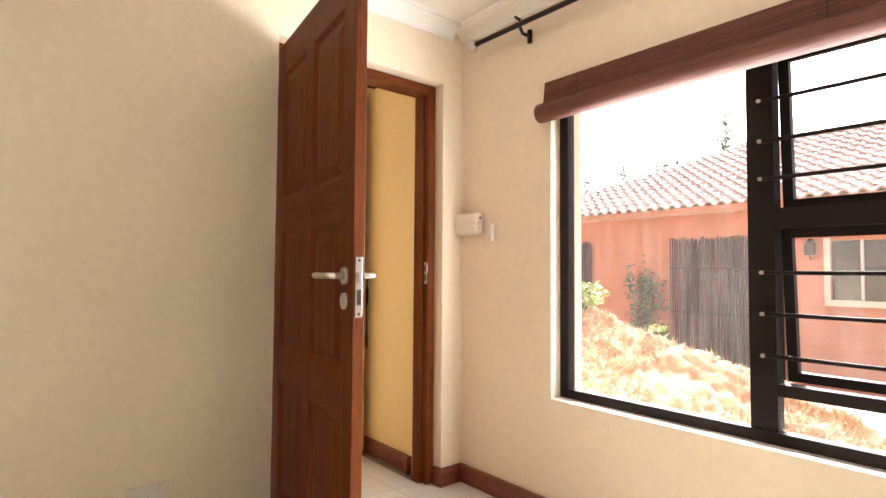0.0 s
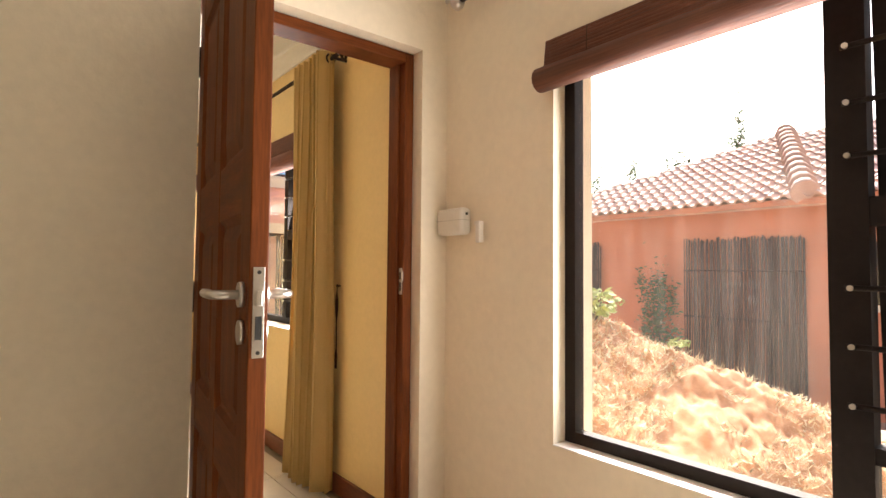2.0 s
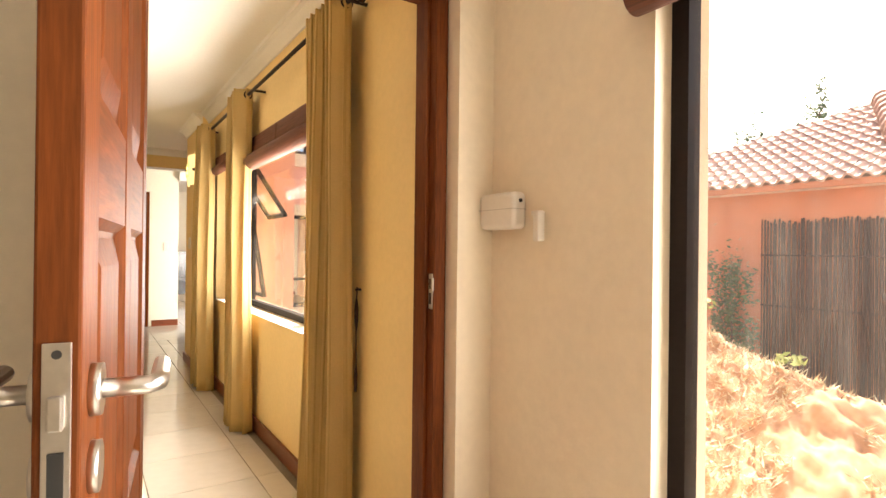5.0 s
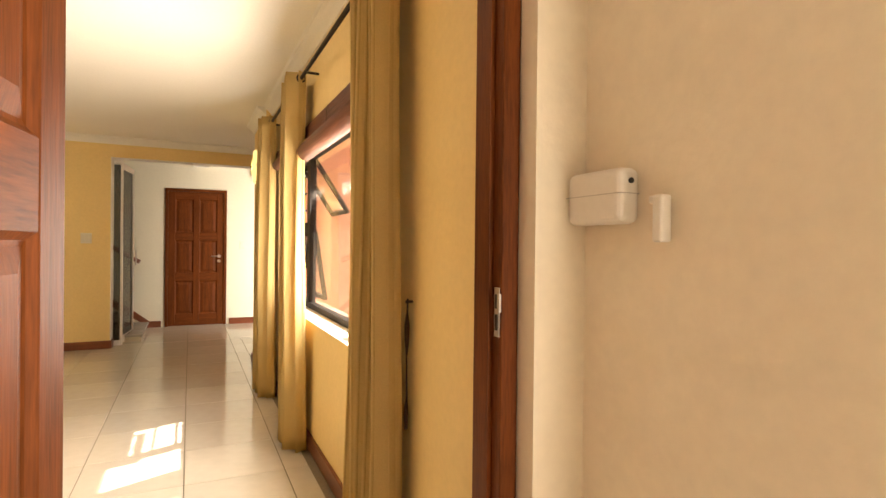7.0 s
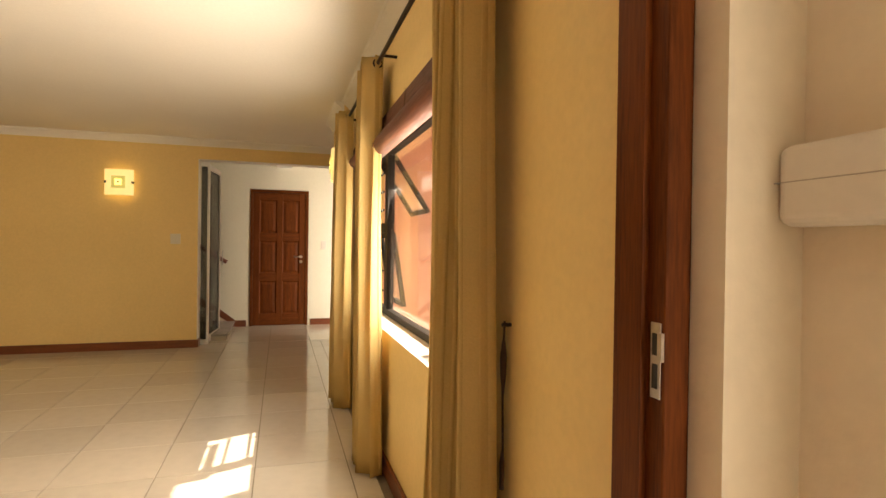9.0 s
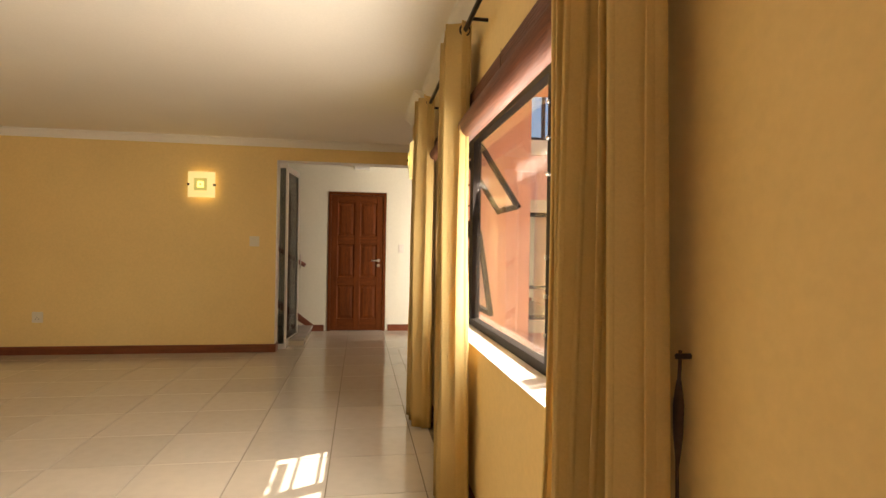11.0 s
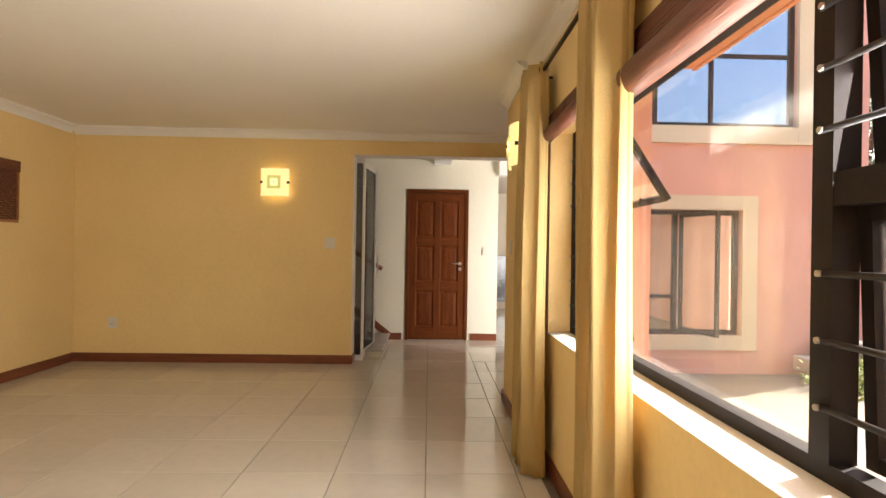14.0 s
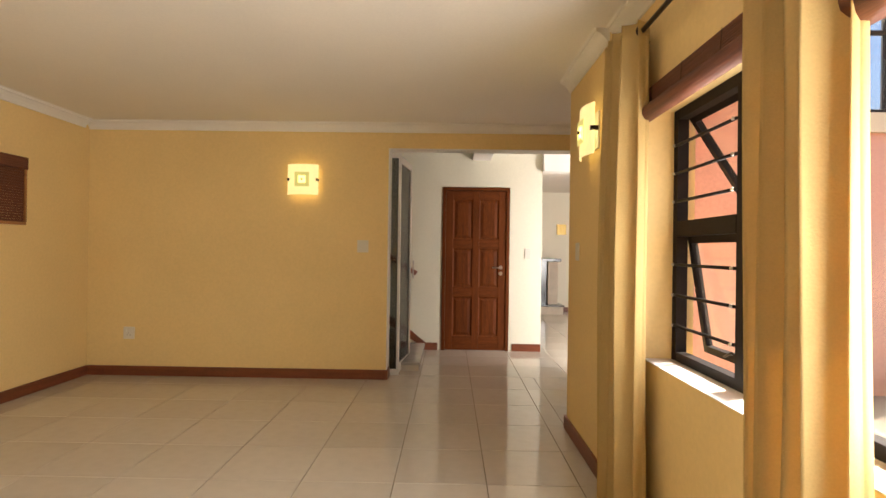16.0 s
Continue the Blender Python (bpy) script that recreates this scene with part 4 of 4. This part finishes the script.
part("cap", tubes((((-0.14, 0, 0.2), (-0.14, 0, 0.3)), (0.11, 0.02))), IRON, lantern)


def tree(label, x, y, z, h, spread, n, size, seed, mat=LEAF):
    t = thing("tree", label, "tree", pose(x, y, ground_z(x, y)))
    r = random.Random(seed)
    part("trunk", tubes((((0, 0, -0.1), (0.05, 0, h * 0.35), (0, 0.1, h * 0.75)), (h * 0.035, h * 0.025, h * 0.008)),
                        *[(((0, 0, h * 0.3 + 0.06 * h * k), (spread * 0.3 * math.cos(k * 2.1), spread * 0.3 * math.sin(k * 2.1), h * 0.45 + 0.06 * h * k), (spread * 0.7 * math.cos(k * 2.1), spread * 0.7 * math.sin(k * 2.1), h * 0.55 + 0.06 * h * k)), (h * 0.014, h * 0.009, h * 0.003)) for k in range(6)]), BARK, t)
    part("crown", leaves(n, (0, 0, h * 0.66), (spread, spread, h * 0.38), size, seed, 30), mat, t)
    return t


for k, (x, y, h) in enumerate(((30, 12.7, 11.0), (30, 15.6, 10.3), (30, 18.6, 9.4), (30, 21.4, 9.0), (30, 22.9, 8.4))):
    tree("dark conifer tip far behind the roof", x, y, -0.3, h, 0.7, 900, 0.16, 40 + k)
tree("leafy garden tree beside the courtyard wing", 7.6, 10.6, -0.3, 5.5, 1.6, 9000, 0.05, 60)
tree("leafy garden tree behind the courtyard", 9.6, 9.4, -0.3, 6.0, 1.9, 9000, 0.055, 61)

# courtyard wing windows
wing_low = thing("window_4", "steel wing window in a cream surround", "window", kind="structure")
part("surround", boxes((3.30, 3.45, 8.555, 8.60, 0.25, 1.87), (4.68, 4.84, 8.555, 8.60, 0.25, 1.87), (3.45, 4.68, 8.557, 8.60, 1.72, 1.87), (3.45, 4.68, 8.557, 8.60, 0.25, 0.40)), TRIM, wing_low, "cream plaster surround")
part("window_frame", boxes((3.45, 3.50, 8.64, 8.69, 0.40, 1.72), (4.63, 4.68, 8.64, 8.69, 0.40, 1.72), (3.50, 4.63, 8.641, 8.689, 1.67, 1.72), (3.50, 4.63, 8.641, 8.689, 0.40, 0.45), (3.98, 4.03, 8.642, 8.688, 0.45, 1.67), (3.50, 3.98, 8.642, 8.688, 0.78, 0.82)), BRONZE, wing_low)
wing_low_pane = part("pane", boxes((3.50, 4.63, 8.662, 8.667, 0.45, 1.67)), GLASS, wing_low)
wing_low_pane.visible_shadow = False
casement = part("sash", boxes((0, 0.035, 0, 0.03, 0, 1.22), (0.50, 0.535, 0, 0.03, 0, 1.22), (0.035, 0.50, 0.001, 0.029, 0, 0.035), (0.035, 0.50, 0.001, 0.029, 1.185, 1.22)), BRONZE, wing_low, "open bronze casement", pose(4.03, 8.62, 0.45, 0, 0, -75))
cp = part("pane", boxes((0.035, 0.50, 0.012, 0.016, 0.035, 1.185)), GLASS, casement)
cp.visible_shadow = False
wing_high = thing("window_5", "upper steel window reflecting the sky in a cream surround", "window", kind="structure")
part("surround", boxes((5.26, 5.50, 8.555, 8.60, 2.42, 4.25), (3.19, 5.26, 8.557, 8.60, 2.42, 2.60), (3.19, 5.26, 8.557, 8.60, 4.1, 4.25)), TRIM, wing_high)
part("window_frame", boxes((5.21, 5.26, 8.64, 8.69, 2.60, 4.1), (3.20, 5.21, 8.641, 8.689, 2.60, 2.65), (3.20, 5.21, 8.641, 8.689, 4.05, 4.1), (4.35, 4.39, 8.642, 8.688, 2.65, 4.05), (3.75, 3.79, 8.642, 8.688, 2.65, 4.05), (3.20, 5.21, 8.643, 8.687, 3.35, 3.39)), BRONZE, wing_high)
# pale blue of the sky's reflection is put into this mirror's base colour
mirrorglass = material("sky_tinted_mirror_glass", (0.34, 0.41, 0.5), 0.03, metal=0.9, vary=0.02, bump=0)
part("pane", boxes((3.20, 5.21, 8.66, 8.667, 2.65, 4.05)), mirrorglass, wing_high, "mirroring glass coloured with the pale blue of the reflected sky")
vent = solid("wall_vent", tubes((((5.86, 8.60, 2.55), (5.86, 8.56, 2.55)), 0.06), (((5.86, 8.56, 2.55), (5.86, 8.55, 2.55)), 0.045)), GREY, "round grey vent cap on the rendered wall", "vent")
garden = thing("garden_wall", "low cream stone garden wall", "garden wall")
r = random.Random(3)
for row in range(4):
    for k in range(12):
        x = 5.2 + 0.36 * k + (0.18 if row % 2 else 0)
        part("stone", boxes((x, x + 0.345, 8.25 + r.uniform(0, 0.02), 8.52, -0.25 + 0.16 * row, -0.10 + 0.16 * row), bevel=0.012, seg=1), STONE, garden)
shrub("flowering green shrub by the stone wall", 5.3, 7.9, -0.25, (0.4, 0.3, 0.3), 900, 0.035, 21, LEAFLIGHT)
shrub("green shrub by the stone wall", 6.1, 7.8, -0.25, (0.5, 0.35, 0.4), 900, 0.04, 22, LEAFLIGHT)
pot = solid("garden_urn", tubes((((6.6, 8.35, 0.42), (6.6, 8.35, 0.55), (6.6, 8.35, 0.8), (6.6, 8.35, 0.95), (6.6, 8.35, 1.0)), (0.12, 0.26, 0.30, 0.16, 0.2))), STONE, "pale stone urn on the garden wall", "urn")
for k in range(26):
    r2 = random.Random(100 + k)
    bm = bmesh.new()
    bmesh.ops.create_icosphere(bm, subdivisions=2, radius=r2.uniform(0.06, 0.2))
    for v in bm.verts:
        v.co *= 1 + 0.35 * noise.noise(v.co * 9 + Vector((k, 0, 0)))
        v.co.z *= 0.6
    ob = solid("rock", bm, STONE, "rough pale garden rock on the soil", "rock", "garden rocks")
    ob.location = (r2.uniform(2.9, 5.4), r2.uniform(5.6, 8.2), -0.2)

# ---- floor tiles ----
structure("floor", boxes((-2.42, 5.85, -2.2, 15.2, -0.12, -0.006)), GROUT, "grout bed under glazed floor tiles", "floor")
floor_tiles = thing("floor_tiling", "large glossy cream floor tiles", "tiles", kind="structure")
T, GAP = 0.511, 0.0022
tile_meshes = {}


def tile_at(x0, x1, y0, y1):
    w, d = round(x1 - x0, 3), round(y1 - y0, 3)
    if w < 0.02 or d < 0.02:
        return
    if (w, d) not in tile_meshes:
        tile_meshes[(w, d)] = mesh_of("tile", boxes((GAP, w - GAP, GAP, d - GAP, -0.01, 0.0), bevel=0.0012, seg=1), TILE)
    ob = new("tile", tile_meshes[(w, d)])
    ob.parent = floor_tiles
    ob.location = (x0, y0, 0)


def lay(x0, x1, y0, y1):
    i0, j0 = math.floor((x0 - 0.885) / T), math.floor((y0 - 6.535) / T)
    for i in range(i0, i0 + 30):
        for j in range(j0, j0 + 40):
            a, b = max(x0, 0.885 + i * T), min(x1, 0.885 + (i + 1) * T)
            c, d = max(y0, 6.535 + j * T), min(y1, 6.535 + (j + 1) * T)
            if b > a and d > c:
                tile_at(a, b, c, d)


lay(-2.42, 2.25, 0.355, 2.50)
lay(-2.42, 2.04, 2.50, 9.06)
lay(2.04, 2.90, 7.50, 9.06)
lay(0.5, 4.0, 9.06, 15.2)
bmf = boxes(*[(x, x + 0.508, y, y + 0.508, -0.01, 0.0) for x in [-2.41 + 0.511 * k for k in range(9)] for y in [-2.2 + 0.511 * k for k in range(5)]])
far_tiles = part("tile_field", bmf, TILE, floor_tiles)
far_tiles["kind"] = "stuff"
